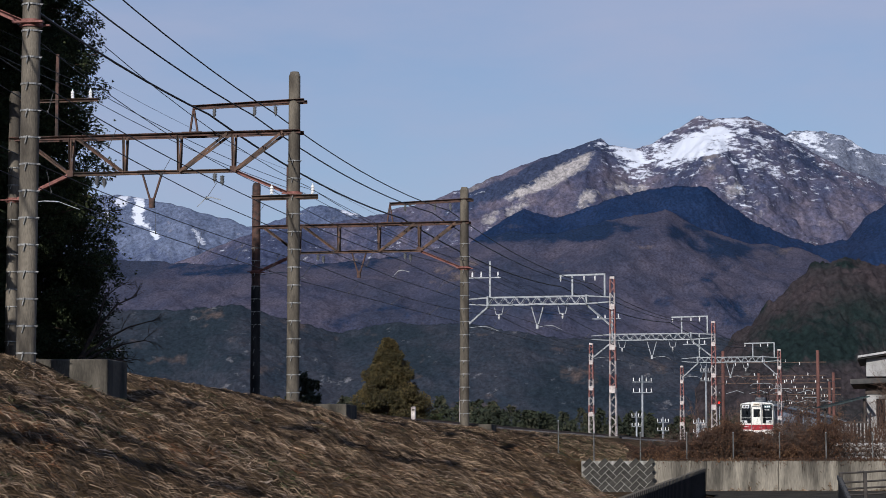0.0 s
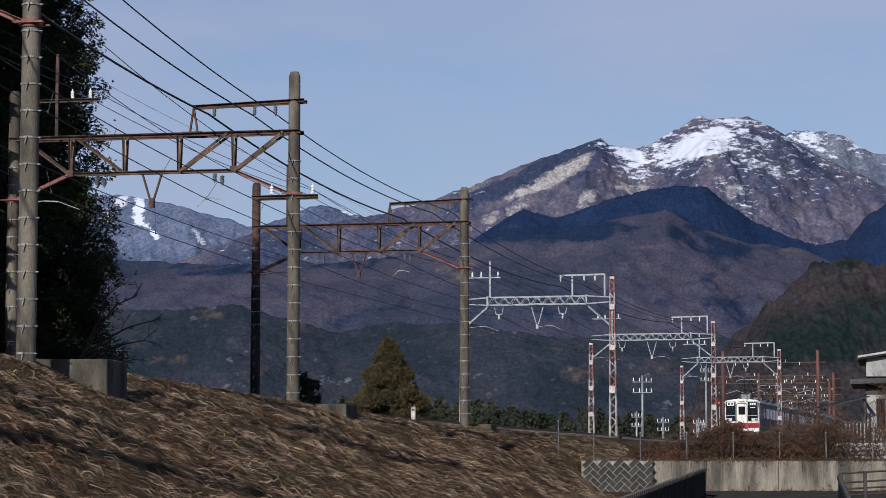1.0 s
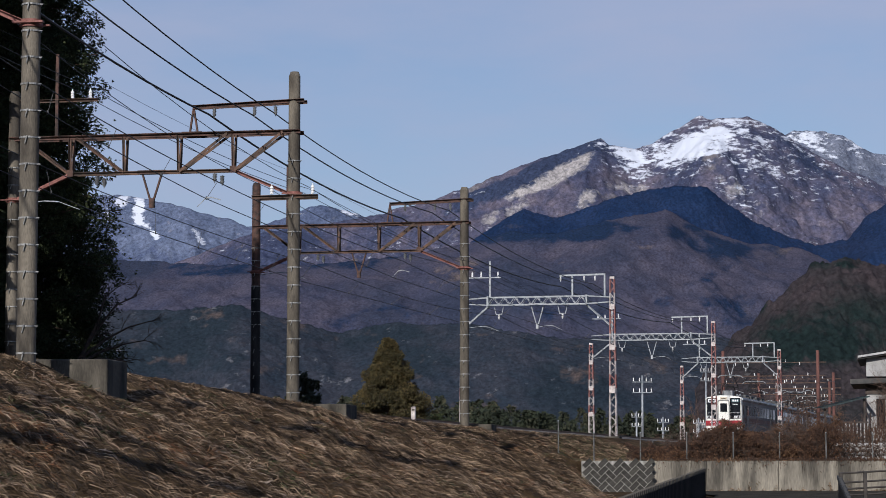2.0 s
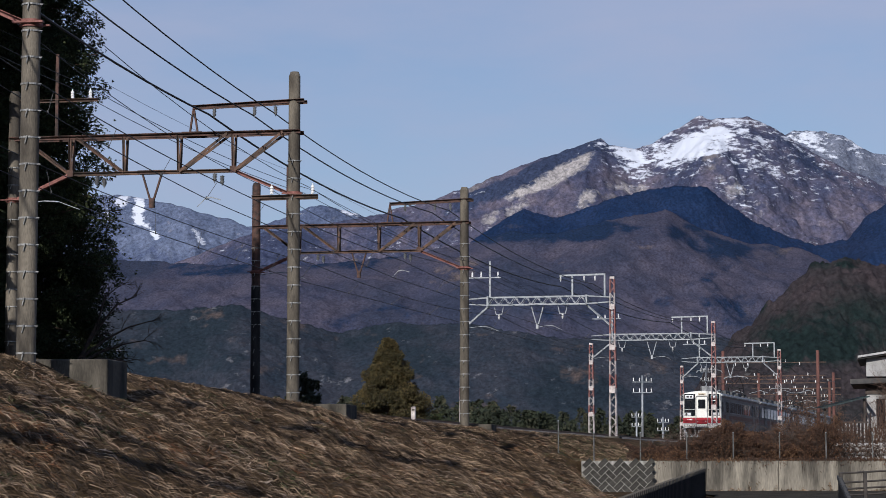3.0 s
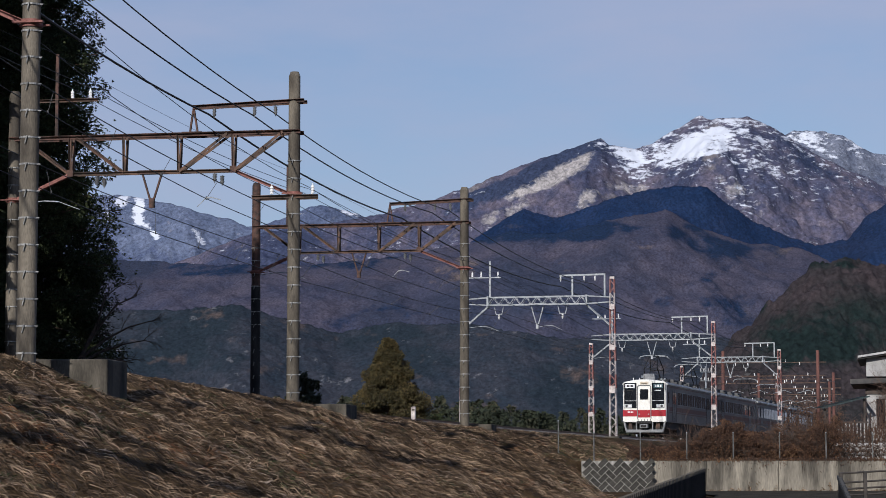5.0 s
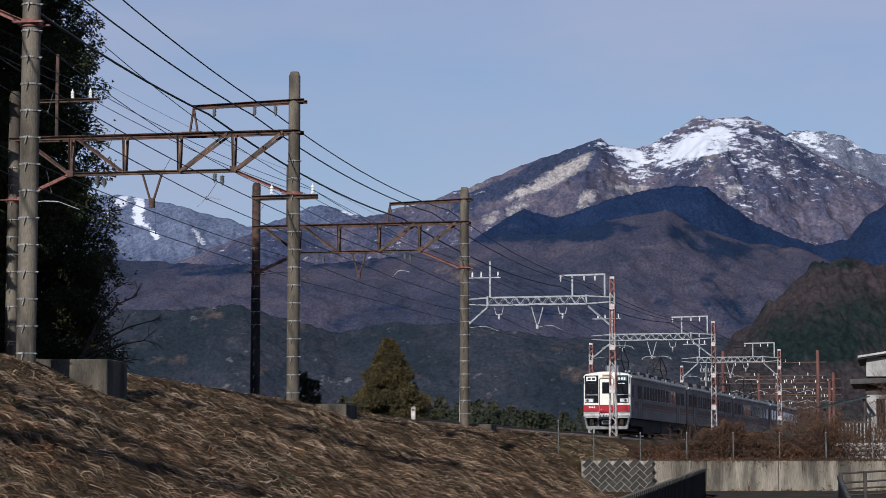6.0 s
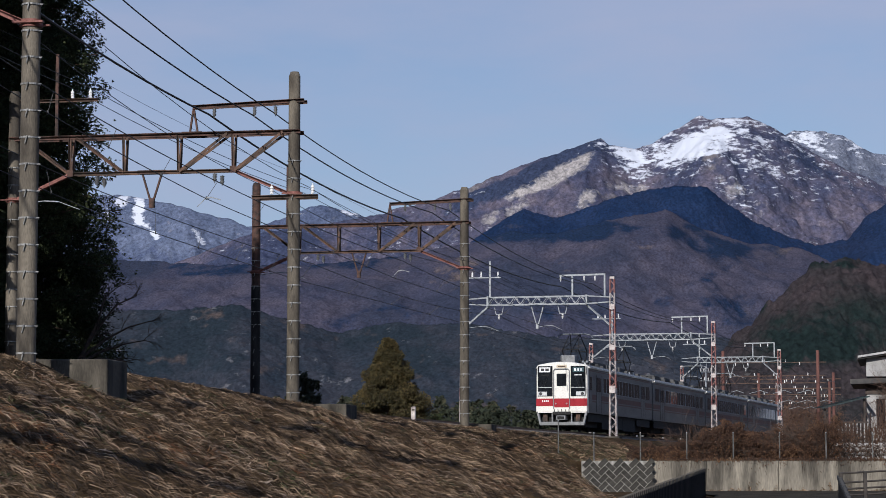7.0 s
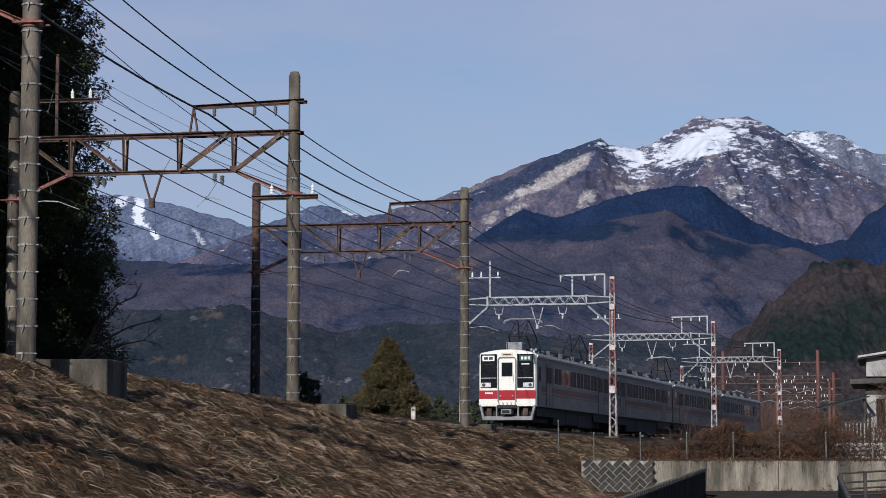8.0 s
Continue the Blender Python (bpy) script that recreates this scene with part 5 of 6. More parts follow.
FAR_GREEN = island_material("far_wood_green", (0.010, 0.016, 0.009), (0.022, 0.030, 0.014), (0.06, 0.052, 0.028), 0.9, 0.12)
DRY_LEAF = island_material("dry_leaves", (0.020, 0.012, 0.009), (0.075, 0.036, 0.02), (0.20, 0.105, 0.05))


def conifer(name, x, y, base, h, r0, n, size, mat, seed, label, start=0.08, power=0.75, lobes=90):
    rg = np.random.RandomState(seed)
    g = empty(name, pose(x, y, base))
    bm = bmesh.new()
    bar(bm, (0, 0, -0.6), (0, 0, h * 0.97), 0.035 * h + 0.12, 0.04, sides=10)
    part("trunk", bm, BARK, g, smooth=True)
    limbs = bmesh.new()
    per = n // lobes
    ps, os_ = [], []
    for k in range(lobes):
        f = start + (1 - start) * (k + rg.rand()) / lobes
        az = rg.rand() * 2 * math.pi
        ln = r0 * (1 - f) ** power * rg.uniform(0.70, 1.12) + 0.15
        root = np.array([0, 0, f * h])
        o = np.array([math.cos(az), math.sin(az), 0])
        tip = root + o * ln + np.array([0, 0, ln * rg.uniform(-0.2, 0.15)])
        bar(limbs, Vector(root), Vector(tip), 0.09 * (1 - f) + 0.03, 0.02, sides=4)
        # a plump clump towards the tip and a thinner sleeve along the limb
        m = int(per * 0.65)
        c = tip - o * 0.22 * ln
        size_c = 0.20 * ln + 0.16
        w = rg.normal(0, 1, (m, 3))
        w /= np.linalg.norm(w, axis=1)[:, None]
        ps.append(c + w * size_c * np.array([0.85, 0.85, 0.62]) * rg.uniform(0.7, 1.05, (m, 1)))
        q = rg.rand(per - m, 1)
        ps.append(root + (tip - root) * q + rg.normal(0, 0.10 + 0.025 * ln, (per - m, 3)))
        os_.append(w * 0.9 + o[None] * 0.3)
        os_.append(np.repeat(o[None] * 0.8, per - m, 0))
    part("limb", limbs, BARK, g)
    leaf_cloud("crown", np.concatenate(ps), np.concatenate(os_), size, mat, seed + 1, g)
    return tagged(g, label, "tree")


# cedar grove on the far side of the line
conifer("cedar_tree", -15.2, 80.0, 1.0, 24.0, 3.6, 230000, 0.12, CEDAR, 11, "tall dark cedar beside the line", 0.02, 0.30, 640)
conifer("cedar_tree", -18.2, 76.0, 1.0, 25.0, 3.6, 70000, 0.20, CEDAR, 12, "tall dark cedar at the edge of the grove", 0.02, 0.35, 300)
conifer("cedar_tree", -17.0, 86.0, 1.0, 22.0, 3.4, 60000, 0.22, CEDAR, 13, "tall dark cedar behind the grove's edge", 0.02, 0.35, 260)
# Out of view: cedars added to shade the visible grove and far poles.
for k, (x, y, h) in enumerate(((-21.8, 51.0, 24.0), (-18.0, 69.5, 23.0), (-16.6, 62.0, 23.0), (-20.0, 66.0, 25.0), (-19.5, 55.0, 23.0), (-23.5, 72.0, 25.0), (-24.0, 60.0, 24.0))):
    conifer("cedar_tree", x, y, 0.8, h, 3.4, 8000, 0.6, CEDAR, 20 + k, "unseen tall cedar added to shade the grove's edge", 0.03, 0.42, 80)
conifer("cypress_tree", -3.15, 130.0, 0.0, 7.9, 4.2, 46000, 0.15, CYPRESS, 31, "tan-green conical cypress below the line", 0.03, 0.9, 170)
conifer("shrub", -6.0, 98.0, -0.2, 5.1, 0.75, 2200, 0.18, FAR_GREEN, 33, "dark evergreen shrub below the line", 0.1, 0.35, 40)
conifer("cedar_tree", -0.4, 160.0, -0.4, 4.4, 1.3, 2500, 0.22, CEDAR, 35, "small dark cedar below the line", 0.1, 0.7, 50)


def twigs(bm, p, d, L, r, depth, rg, bend=0.35):
    q = p + d * L
    bar(bm, p, q, r * 2, r * 1.3, sides=5 if depth > 1 else 3)
    if depth == 0:
        return
    for _ in range(3 if depth > 1 else 2):
        nd = (d + Vector(rg.normal(0, bend * 1.5, 3))).normalized()
        twigs(bm, p + d * L * rg.uniform(0.45, 1.0), nd, L * rg.uniform(0.55, 0.85), r * 0.62, depth - 1, rg, bend)


rg = np.random.RandomState(5)
bt = empty("bare_tree", pose(-12.6, 78.0, 0.9))
bm = bmesh.new()
bar(bm, (0, 0, -0.3), (0.0, 0, 3.9), 0.24, 0.18, sides=8)
for way in (((0.0, 3.8), (0.75, 5.2), (1.5, 6.3), (2.3, 6.7)), ((0.1, 3.9), (1.1, 4.75), (2.0, 5.3), (2.75, 5.55)), ((0.1, 3.7), (0.9, 4.2), (1.8, 4.55), (2.7, 4.75)), ((0.0, 3.6), (0.8, 3.9), (1.6, 3.85), (2.2, 3.75)), ((0.3, 4.4), (0.8, 5.6), (1.0, 6.6), (1.5, 7.1))):
    for k, ((x0, z0), (x1, z1)) in enumerate(zip(way[:-1], way[1:])):
        p0, p1 = Vector((x0 * 0.85 - 0.2, 0.2 * k, 3.7 + (z0 - 3.7) * 0.8)), Vector((x1 * 0.85 - 0.2, 0.2 * (k + 1), 3.7 + (z1 - 3.7) * 0.8))
        bar(bm, p0, p1, 0.12 - 0.03 * k, 0.09 - 0.03 * k, sides=6)
        for _ in range(2):
            d = ((p1 - p0).normalized() + Vector(rg.normal(0, 0.45, 3))).normalized()
            twigs(bm, p0.lerp(p1, rg.uniform(0.4, 1.0)), d, 0.36, 0.016, 3, rg, 0.25)
part("branch", bm, TWIG, bt)
tagged(bt, "small leafless tree leaning from the grove", "tree")


def bush(x, y, w, h, leaves, seed, mat, label):
    rg = np.random.RandomState(seed)
    g = empty("bush", pose(x, y, ground_z(x, y) - 0.05))
    bm = bmesh.new()
    for k in range(26):
        az = rg.rand() * 6.283
        root = Vector((rg.uniform(-0.5, 0.5) * w, rg.uniform(-0.4, 0.4), 0))
        d = Vector((math.cos(az) * 0.5, math.sin(az) * 0.4, rg.uniform(0.6, 1.2))).normalized()
        L = h * rg.uniform(0.35, 0.62)
        twigs(bm, root, d, L, 0.012, 2, rg, 0.4)
        # arching cane
        tip = root + d * L * 1.6 + Vector((d.x, d.y, -0.5)) * 0.5
        bar(bm, root + d * L, tip, 0.014, 0.006, sides=3)
    qx = rg.uniform(-0.55, 0.55, leaves) * w
    top = h * (0.80 + 0.22 * np.sin(qx * 2.3 + seed) + 0.1 * np.sin(qx * 7 + x))
    q = np.stack([qx, rg.normal(0, 0.4, leaves), top * rg.rand(leaves) ** 0.6], 1)
    q[:, :2] += 0.08 * np.sin(q[:, [2, 0]] * 14)
    tagged(part("cane", bm, TWIG, g), kind="stuff")
    leaf_cloud("foliage", q, rg.normal(0, 1, (leaves, 3)), 0.055, mat, seed + 1, g, 0.2, 0.6)
    return tagged(g, label, "bush", "thicket along the wall")


for k, (x, w, h) in enumerate(((7.9, 1.5, 0.75), (8.8, 1.5, 0.95), (9.5, 1.5, 1.3), (10.2, 1.5, 1.5), (10.9, 1.5, 1.4), (11.6, 1.4, 1.25), (12.3, 1.4, 1.0), (13.0, 1.4, 1.2), (13.65, 1.5, 1.75), (14.35, 1.5, 1.7), (15.1, 1.5, 1.2), (16.0, 1.6, 0.9), (17.0, 1.6, 0.85), (17.9, 1.6, 1.0))):
    bush(x, 85.3 + 0.4 * (k % 3), w, h, int(2000 + 1500 * h) if x < 15 else 500, 60 + k, DRY_LEAF, "dry brown bramble thicket behind the fence")
for k, (x, y, h) in enumerate(((14.3, 91.0, 1.7), (15.3, 93.0, 2.2), (16.6, 95.5, 2.4), (17.6, 94.5, 1.7), (19.0, 97.0, 1.6), (21.8, 98.0, 2.6))):
    bush(x, y, 2.0, h, 1800, 90 + k, DRY_LEAF, "tall leafless brown scrub by the house")
blades("scrub_grass", (np.random.RandomState(8).uniform(4.6, 14, 14000), np.random.RandomState(9).uniform(84.6, 112, 14000)), 0.4, 0.018, STRAW, 0.7, 8, "tangled straw grass above the wall")
blades("scrub_grass", (np.random.RandomState(18).uniform(4.6, 11, 7000), np.random.RandomState(19).uniform(84.6, 108, 7000)), 0.34, 0.018, GREEN, 0.6, 9, "green-brown weeds above the wall")

# bare climbers before the house and scrub canes over the thicket
rg = np.random.RandomState(411)
for x, y, h in ((19.35, 98.7, 3.4), (19.9, 98.9, 5.6), (20.5, 98.6, 5.2), (21.0, 99.0, 5.8), (18.6, 97.2, 2.6), (17.3, 95.2, 2.4)):
    g = empty("climbing_vine", pose(x, y, ground_z(x, y) - 0.1))
    bm = bmesh.new()
    for q in range(4):
        d = Vector((rg.normal(0, 0.16), rg.normal(0, 0.1), 1)).normalized()
        twigs(bm, Vector((rg.uniform(-0.25, 0.25), rg.uniform(-0.15, 0.15), 0)), d, h * 0.36, 0.026, 4, rg, 0.22)
    tagged(part("stem", bm, DRY_TWIG, g), kind="stuff")
    tagged(g, "leafless brown vine climbing before the white house", "vine", "vines by the house")
for k in range(12):
    x, y = 9.2 + k * 0.52 + rg.uniform(-0.2, 0.2), 86.2 + rg.uniform(-0.4, 0.6)
    g = empty("bramble", pose(x, y, ground_z(x, y) - 0.05))
    bm = bmesh.new()
    for q in range(7):
        d = Vector((rg.normal(0, 0.5), rg.normal(0, 0.3), 1)).normalized()
        twigs(bm, Vector((rg.uniform(-0.35, 0.35), rg.uniform(-0.2, 0.2), 0)), d, 0.75 + 0.25 * math.sin(k * 1.7), 0.012, 3, rg, 0.4)
    tagged(part("cane", bm, DRY_TWIG if k % 2 else TWIG, g), kind="stuff")
    tagged(g, "leafless reddish bramble canes above the thicket", "bramble", "thicket along the wall")

# leafless trees behind the station
for k, (x, y, h) in enumerate(((39, 292, 10.0), (42, 300, 11.0), (45, 296, 10.5), (48, 306, 11.5), (51, 312, 11.0), (44, 315, 11.5), (36, 300, 9.0), (40, 320, 11.0), (54, 318, 11.5))):
    rg = np.random.RandomState(200 + k)
    g = empty("bare_tree", pose(x, y, ground_z(x, y) - 0.1))
    bm = bmesh.new()
    for q in range(7):
        d = Vector((rg.normal(0, 0.35), rg.normal(0, 0.35), 1)).normalized()
        twigs(bm, Vector((rg.uniform(-1.2, 1.2), rg.uniform(-1, 1), 0)), d, h * 0.36, 0.09, 4, rg, 0.3)
    part("branch", bm, DRY_TWIG, g)
    tagged(g, "reddish-brown leafless tree behind the station", "tree", "trees by the station")

blades("verge_grass", (np.random.RandomState(28).uniform(7.6, 18, 5000), WALL_Y - 0.05 - np.random.RandomState(29).rand(5000) ** 2 * 1.4), 0.25, 0.03, STRAW, 0.7, 12, "dead leaves and straw at the foot of the wall")

# woods beyond the line
rg = np.random.RandomState(303)
ps, os_ = [], []
trunks = bmesh.new()
for k in range(170):
    y = rg.uniform(300, 470)
    x = rg.uniform(-0.075, 0.135) * y
    h = rg.uniform(7.0, 12.5) * (0.6 + 0.4 * (1 - (x / y + 0.075) / 0.21)) * y / 380
    z = rg.rand(260) ** 0.8
    a = rg.rand(260) * 6.283
    r = 0.30 * h * (1 - z) ** 0.8 * rg.uniform(0.5, 1.1, 260)
    ps.append(np.stack([x + r * np.cos(a), y + r * np.sin(a), z * h - 0.2], 1))
    os_.append(np.stack([np.cos(a), np.sin(a), a * 0], 1))
wd = empty("far_woods")
leaf_cloud("tree_crowns", np.concatenate(ps), np.concatenate(os_), 0.75, FAR_GREEN, 304, wd)
tagged(wd, "dark mixed woods on the valley floor", "woods", kind="stuff")

# creepers hanging over the wall
bm = bmesh.new()
rg = np.random.RandomState(77)
for k in range(150):
    x = 8.2 + 11.5 * rg.rand() ** 0.8
    p = Vector((x, WALL_Y - 0.015, 1.19))
    bar(bm, Vector((x + rg.normal(0, 0.15), WALL_Y + 0.3, 1.27)), p, 0.012, 0.012, sides=3)
    for j in range(1 + int(7 * rg.rand() ** 2.5)):
        q = p + Vector((rg.normal(0, 0.022), 0, -rg.uniform(0.05, 0.15)))
        bar(bm, p, q, 0.010, 0.007, sides=3)
        p = q
cr = part("creeper", bm, TWIG)
leaves = 2600
q = np.stack([rg.uniform(8.0, 20.0, leaves), WALL_Y + rg.uniform(-0.05, 0.3, leaves), 1.2 + rg.normal(0, 0.04, leaves)], 1)
hang = rg.rand(leaves) ** 3 * (0.25 + 0.22 * np.sin(q[:, 0] * 2.7) + 0.2 * np.sin(q[:, 0] * 7.1))
q[:, 2] -= np.where(q[:, 1] < WALL_Y, np.maximum(hang, 0), 0)
leaf_cloud("leaf", q, rg.normal(0, 1, (leaves, 3)), 0.055, DRY_LEAF, 78, cr, 0.5, 0.6)
tagged(cr, "dry brown creepers hanging over the wall", "creeper", kind="stuff")


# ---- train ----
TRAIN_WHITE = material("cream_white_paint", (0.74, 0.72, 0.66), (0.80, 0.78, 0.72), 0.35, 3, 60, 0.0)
# The cab's cream again, with the flank's shade put into the colour.
SHADED_WHITE = material("shaded_cream_paint", (0.13, 0.13, 0.135), (0.20, 0.197, 0.193), 0.4, 1.5, 40, 0.03, stretch=(1, 0.3, 1))
TRAIN_RED = material("ruby_red_paint", (0.30, 0.008, 0.018), (0.36, 0.012, 0.024), 0.3, 3, 60, 0.0)
RUBY = material("dull_ruby_paint", (0.085, 0.016, 0.020), (0.125, 0.026, 0.030), 0.4, 3, 60, 0.0)
TRAIN_GREY = material("skirt_grey_paint", (0.15, 0.155, 0.16), (0.25, 0.255, 0.26), 0.6, 4, 50, 0.1)
UNDER = material("underframe_black", (0.006, 0.006, 0.007), (0.018, 0.017, 0.016), 0.8, 5, 40, 0.3)
ROOF_GREY = material("dusty_roof_grey", (0.05, 0.05, 0.052), (0.10, 0.10, 0.10), 0.8, 3, 40, 0.2)
GLASS = material("tinted_train_glass", (0.010, 0.012, 0.015), (0.016, 0.018, 0.022), 0.06, 5, 50, 0.0)
SIGN_WHITE = material("sign_white", (0.75, 0.76, 0.78), (0.82, 0.83, 0.84), 0.4, 5, 60, 0.0)
SIGN_BLUE = material("sign_dark_teal", (0.03, 0.07, 0.08), (0.04, 0.09, 0.10), 0.3, 5, 60, 0.0)
ALU = material("brushed_aluminium", (0.42, 0.43, 0.44), (0.55, 0.56, 0.57), 0.4, 6, 80, 0.0, metal=0.6)
BLACK_INK = material("sign_black", (0.015, 0.015, 0.017), (0.02, 0.02, 0.022), 0.5, 5, 60, 0.0)
LAMP_GLASS = material("lamp_glass", (0.55, 0.56, 0.56), (0.7, 0.7, 0.7), 0.1, 5, 60, 0.0)

WINDOW_FRAME = material("dull_window_frame", (0.38, 0.385, 0.39), (0.48, 0.485, 0.49), 0.5, 4, 50, 0.0)

HALF = 1.42


def section(z0=1.02, shoulder=3.43, top=3.76, n=8):
    """Body outline: upright sides, rounded shoulders, shallow roof."""
    pts = [(HALF, z0), (HALF, 2.2), (HALF, shoulder)]
    for k in range(1, n + 1):
        a = math.pi / 2 * k / n * 0.86
        pts.append((HALF - 0.19 * (1 - math.cos(a)), shoulder + 0.19 * math.sin(a)))
    x1, z1 = pts[-1]
    for k in range(1, 7):
        v = k / 6
        pts.append((x1 * (1 - v) + 0.1 * v, z1 + (top - z1) * math.sin(v * math.pi / 2)))
    return pts + [(-x, z) for x, z in reversed(pts)]


def hull(bm, y0, y1, inset=0.0, nose=0.0):
    """Extrude the outline along the car; nose rounds the front edge."""
    sec = section()
    ys = [(y0, nose), (y0 + nose * 0.35, nose * 0.3), (y0 + nose, 0.0), (y1, 0.0)] if nose else [(y0, 0.0), (y1, 0.0)]
    cz = 2.4
    loops = []
    for y, ins in ys:
        loop = []
        for x, z in sec:
            k = 1 - ins / HALF
            zz = z if z < 1.5 else cz + (z - cz) * (1 - ins * 0.5)
            loop.append(bm.verts.new((x * k, y, zz)))
        loops.append(loop)
    n = len(sec)
    for a, b in zip(loops[:-1], loops[1:]):
        for i in range(n):
            j = (i + 1) % n
            f = bm.faces.new((a[i], a[j], b[j], b[i]))
            zm = (sec[i][1] + sec[j][1]) / 2
            f.material_index = 1 if zm > 3.59 and (y0 != b[0].co.y) and b[0].co.y > y0 + 0.5 else 0
    f0 = bm.faces.new(loops[0])
    f1 = bm.faces.new(list(reversed(loops[-1])))
    bmesh.ops.recalc_face_normals(bm, faces=bm.faces[:])


def slab(name, parent, lo, hi, mat, bev=0.0, label=""):
    bm = bmesh.new()
    box(bm, lo, hi, 0, bev)
    return part(name, bm, mat, parent, label)


def side_fittings(g, front_cab):
    """Windows, doors and stripes on both flanks."""
    x0 = HALF
    for sg in (1, -1):
        def rng(a, b):
            return (min(sg * a, sg * b), max(sg * a, sg * b))
        xa, xb = rng(x0, x0 + 0.004)
        y_a = 0.32 if front_cab else 0.05
        slab("stripe", g, (xa, y_a, 1.74), (xb, 19.45, 2.02), RUBY, 0, "dull ruby stripe")
        slab("stripe", g, (xa, y_a, 1.62), (xb, 19.45, 1.68), RUBY, 0, "thin dull ruby stripe")
        slab("stripe", g, (xa, y_a, 3.27), (xb, 19.45, 3.32), RUBY, 0, "dull ruby stripe under the eaves")
        ga, gb = rng(x0 - 0.10, x0 + 0.06)
        slab("rain_gutter", g, (ga, 0.25, 3.40), (gb, 19.45, 3.50), TRAIN_WHITE, 0.01)
        wa, wb = rng(x0, x0 + 0.012)
        fa, fb = rng(x0, x0 + 0.020)
        doors = (2.35, 15.75)
        for yd in doors:
            da, db = rng(x0 + 0.004, x0 + 0.014)
            dr = slab("door", g, (da, yd, 1.08), (db, yd + 1.30, 3.14), SHADED_WHITE, 0.0)
            ea, eb = rng(x0 + 0.014, x0 + 0.020)
            for yy in (yd + 0.14, yd + 0.74):
                slab("door_window", dr, (ea, yy, 2.22), (eb, yy + 0.42, 2.98), GLASS)
            for yy in (yd - 0.02, yd + 0.64, yd + 1.30):
                slab("door_seal", dr, (ea, yy, 1.08), (eb, yy + 0.025, 3.14), BLACK_INK)
        spans = [(4.15, 15.35, 6)]
        for a, b, n in spans:
            step = (b - a) / n
            for k in range(n):
                ya = a + k * step + 0.08
                wn2 = slab("window", g, (wa, ya, 2.22), (wb, ya + step - 0.16, 3.02), GLASS)
                ya2, yb2 = ya, ya + step - 0.16
                for (p, q, r, t) in ((ya2 - 0.035, 2.19, ya2, 3.05), (yb2, 2.19, yb2 + 0.035, 3.05), ((ya2 + yb2) / 2 - 0.03, 2.22, (ya2 + yb2) / 2 + 0.03, 3.02), (ya2, 2.18, yb2, 2.22), (ya2, 3.02, yb2, 3.05)):
                    slab("window_frame", wn2, (fa, p, q), (fb, r, t), WINDOW_FRAME)
        slab("window", g, (wa, 17.5, 2.22), (wb, 18.6, 3.02), GLASS)
        if front_cab:
            slab("cab_door", g, (wa, 0.55, 1.1), (wb, 1.15, 3.1), SHADED_WHITE)
            slab("cab_door_window", g, (rng(x0 + 0.012, x0 + 0.018)[0], 0.66, 2.25), (rng(x0 + 0.012, x0 + 0.018)[1], 1.04, 2.95), GLASS)
        else:
            slab("window", g, (wa, 0.75, 2.22), (wb, 1.9, 3.02), GLASS)


def bogie(g, y):
    b = slab("bogie", g, (-1.0, y - 1.65, 0.25), (1.0, y + 1.65, 0.95), UNDER, 0.04)
    for yy in (y - 1.05, y + 1.05):
        bm = bmesh.new()
        for x in (-0.6, 0.53):
            bar(bm, (x, yy, 0.43), (x + 0.09, yy, 0.43), 0.86, 0.86, sides=24)
        bar(bm, (-0.75, yy, 0.43), (0.75, yy, 0.43), 0.14, 0.14, sides=10)
        part("wheelset", bm, UNDER, b)
    for x in (-0.98, 0.9):
        slab("axle_box", b, (x, y - 1.3, 0.3), (x + 0.09, y + 1.3, 0.55), UNDER, 0.02)


def pantograph(g, y):
    z = 3.78
    base = slab("pantograph", g, (-0.75, y - 0.7, z + 0.12), (0.75, y + 0.7, z + 0.18), UNDER)
    for x in (-0.7, 0.7):
        for yy in (y - 0.6, y + 0.6):
            bm = bmesh.new()
            bar(bm, (x, yy, z - 0.08), (x, yy, z + 0.14), 0.10, 0.06, sides=8)
            part("insulator", bm, PORCELAIN, base)
    bm = bmesh.new()
    top = CONTACT_Z + 0.0
    for x in (-0.5, 0.5):
        for yy in (-1, 1):
            bar(bm, (x, y + yy * 0.45, z + 0.18), (x * 0.9, y + yy * 1.15, z + 0.75), 0.07, 0.06, sides=6)
            bar(bm, (x * 0.9, y + yy * 1.15, z + 0.75), (x * 0.55, y + yy * 0.12, top - 0.05), 0.06, 0.045, sides=6)
    for yy in (-1, 1):
        bar(bm, (-0.45, y + yy * 1.15, z + 0.75), (0.45, y + yy * 1.15, z + 0.75), 0.05, 0.05, sides=6)
        bar(bm, (-0.45, y + yy * 1.15, z + 0.75), (0.28, y + yy * 0.12, top - 0.05), 0.035, 0.03, sides=5)
    part("pantograph_frame", bm, UNDER, base)
    bm = bmesh.new()
    for yy in (-0.14, 0.14):
        bar(bm, (-0.62, y + yy, top), (0.62, y + yy, top), 0.06, 0.05, sides=6)
        for sg in (-1, 1):
            bar(bm, (sg * 0.62, y + yy, top), (sg * 0.88, y + yy, top - 0.06), 0.05, 0.04, sides=6)
            bar(bm, (sg * 0.88, y + yy, top - 0.06), (sg * 0.98, y + yy, top - 0.2), 0.04, 0.03, sides=6)
    part("collector_head", bm, GALV, base, "pale collector head")


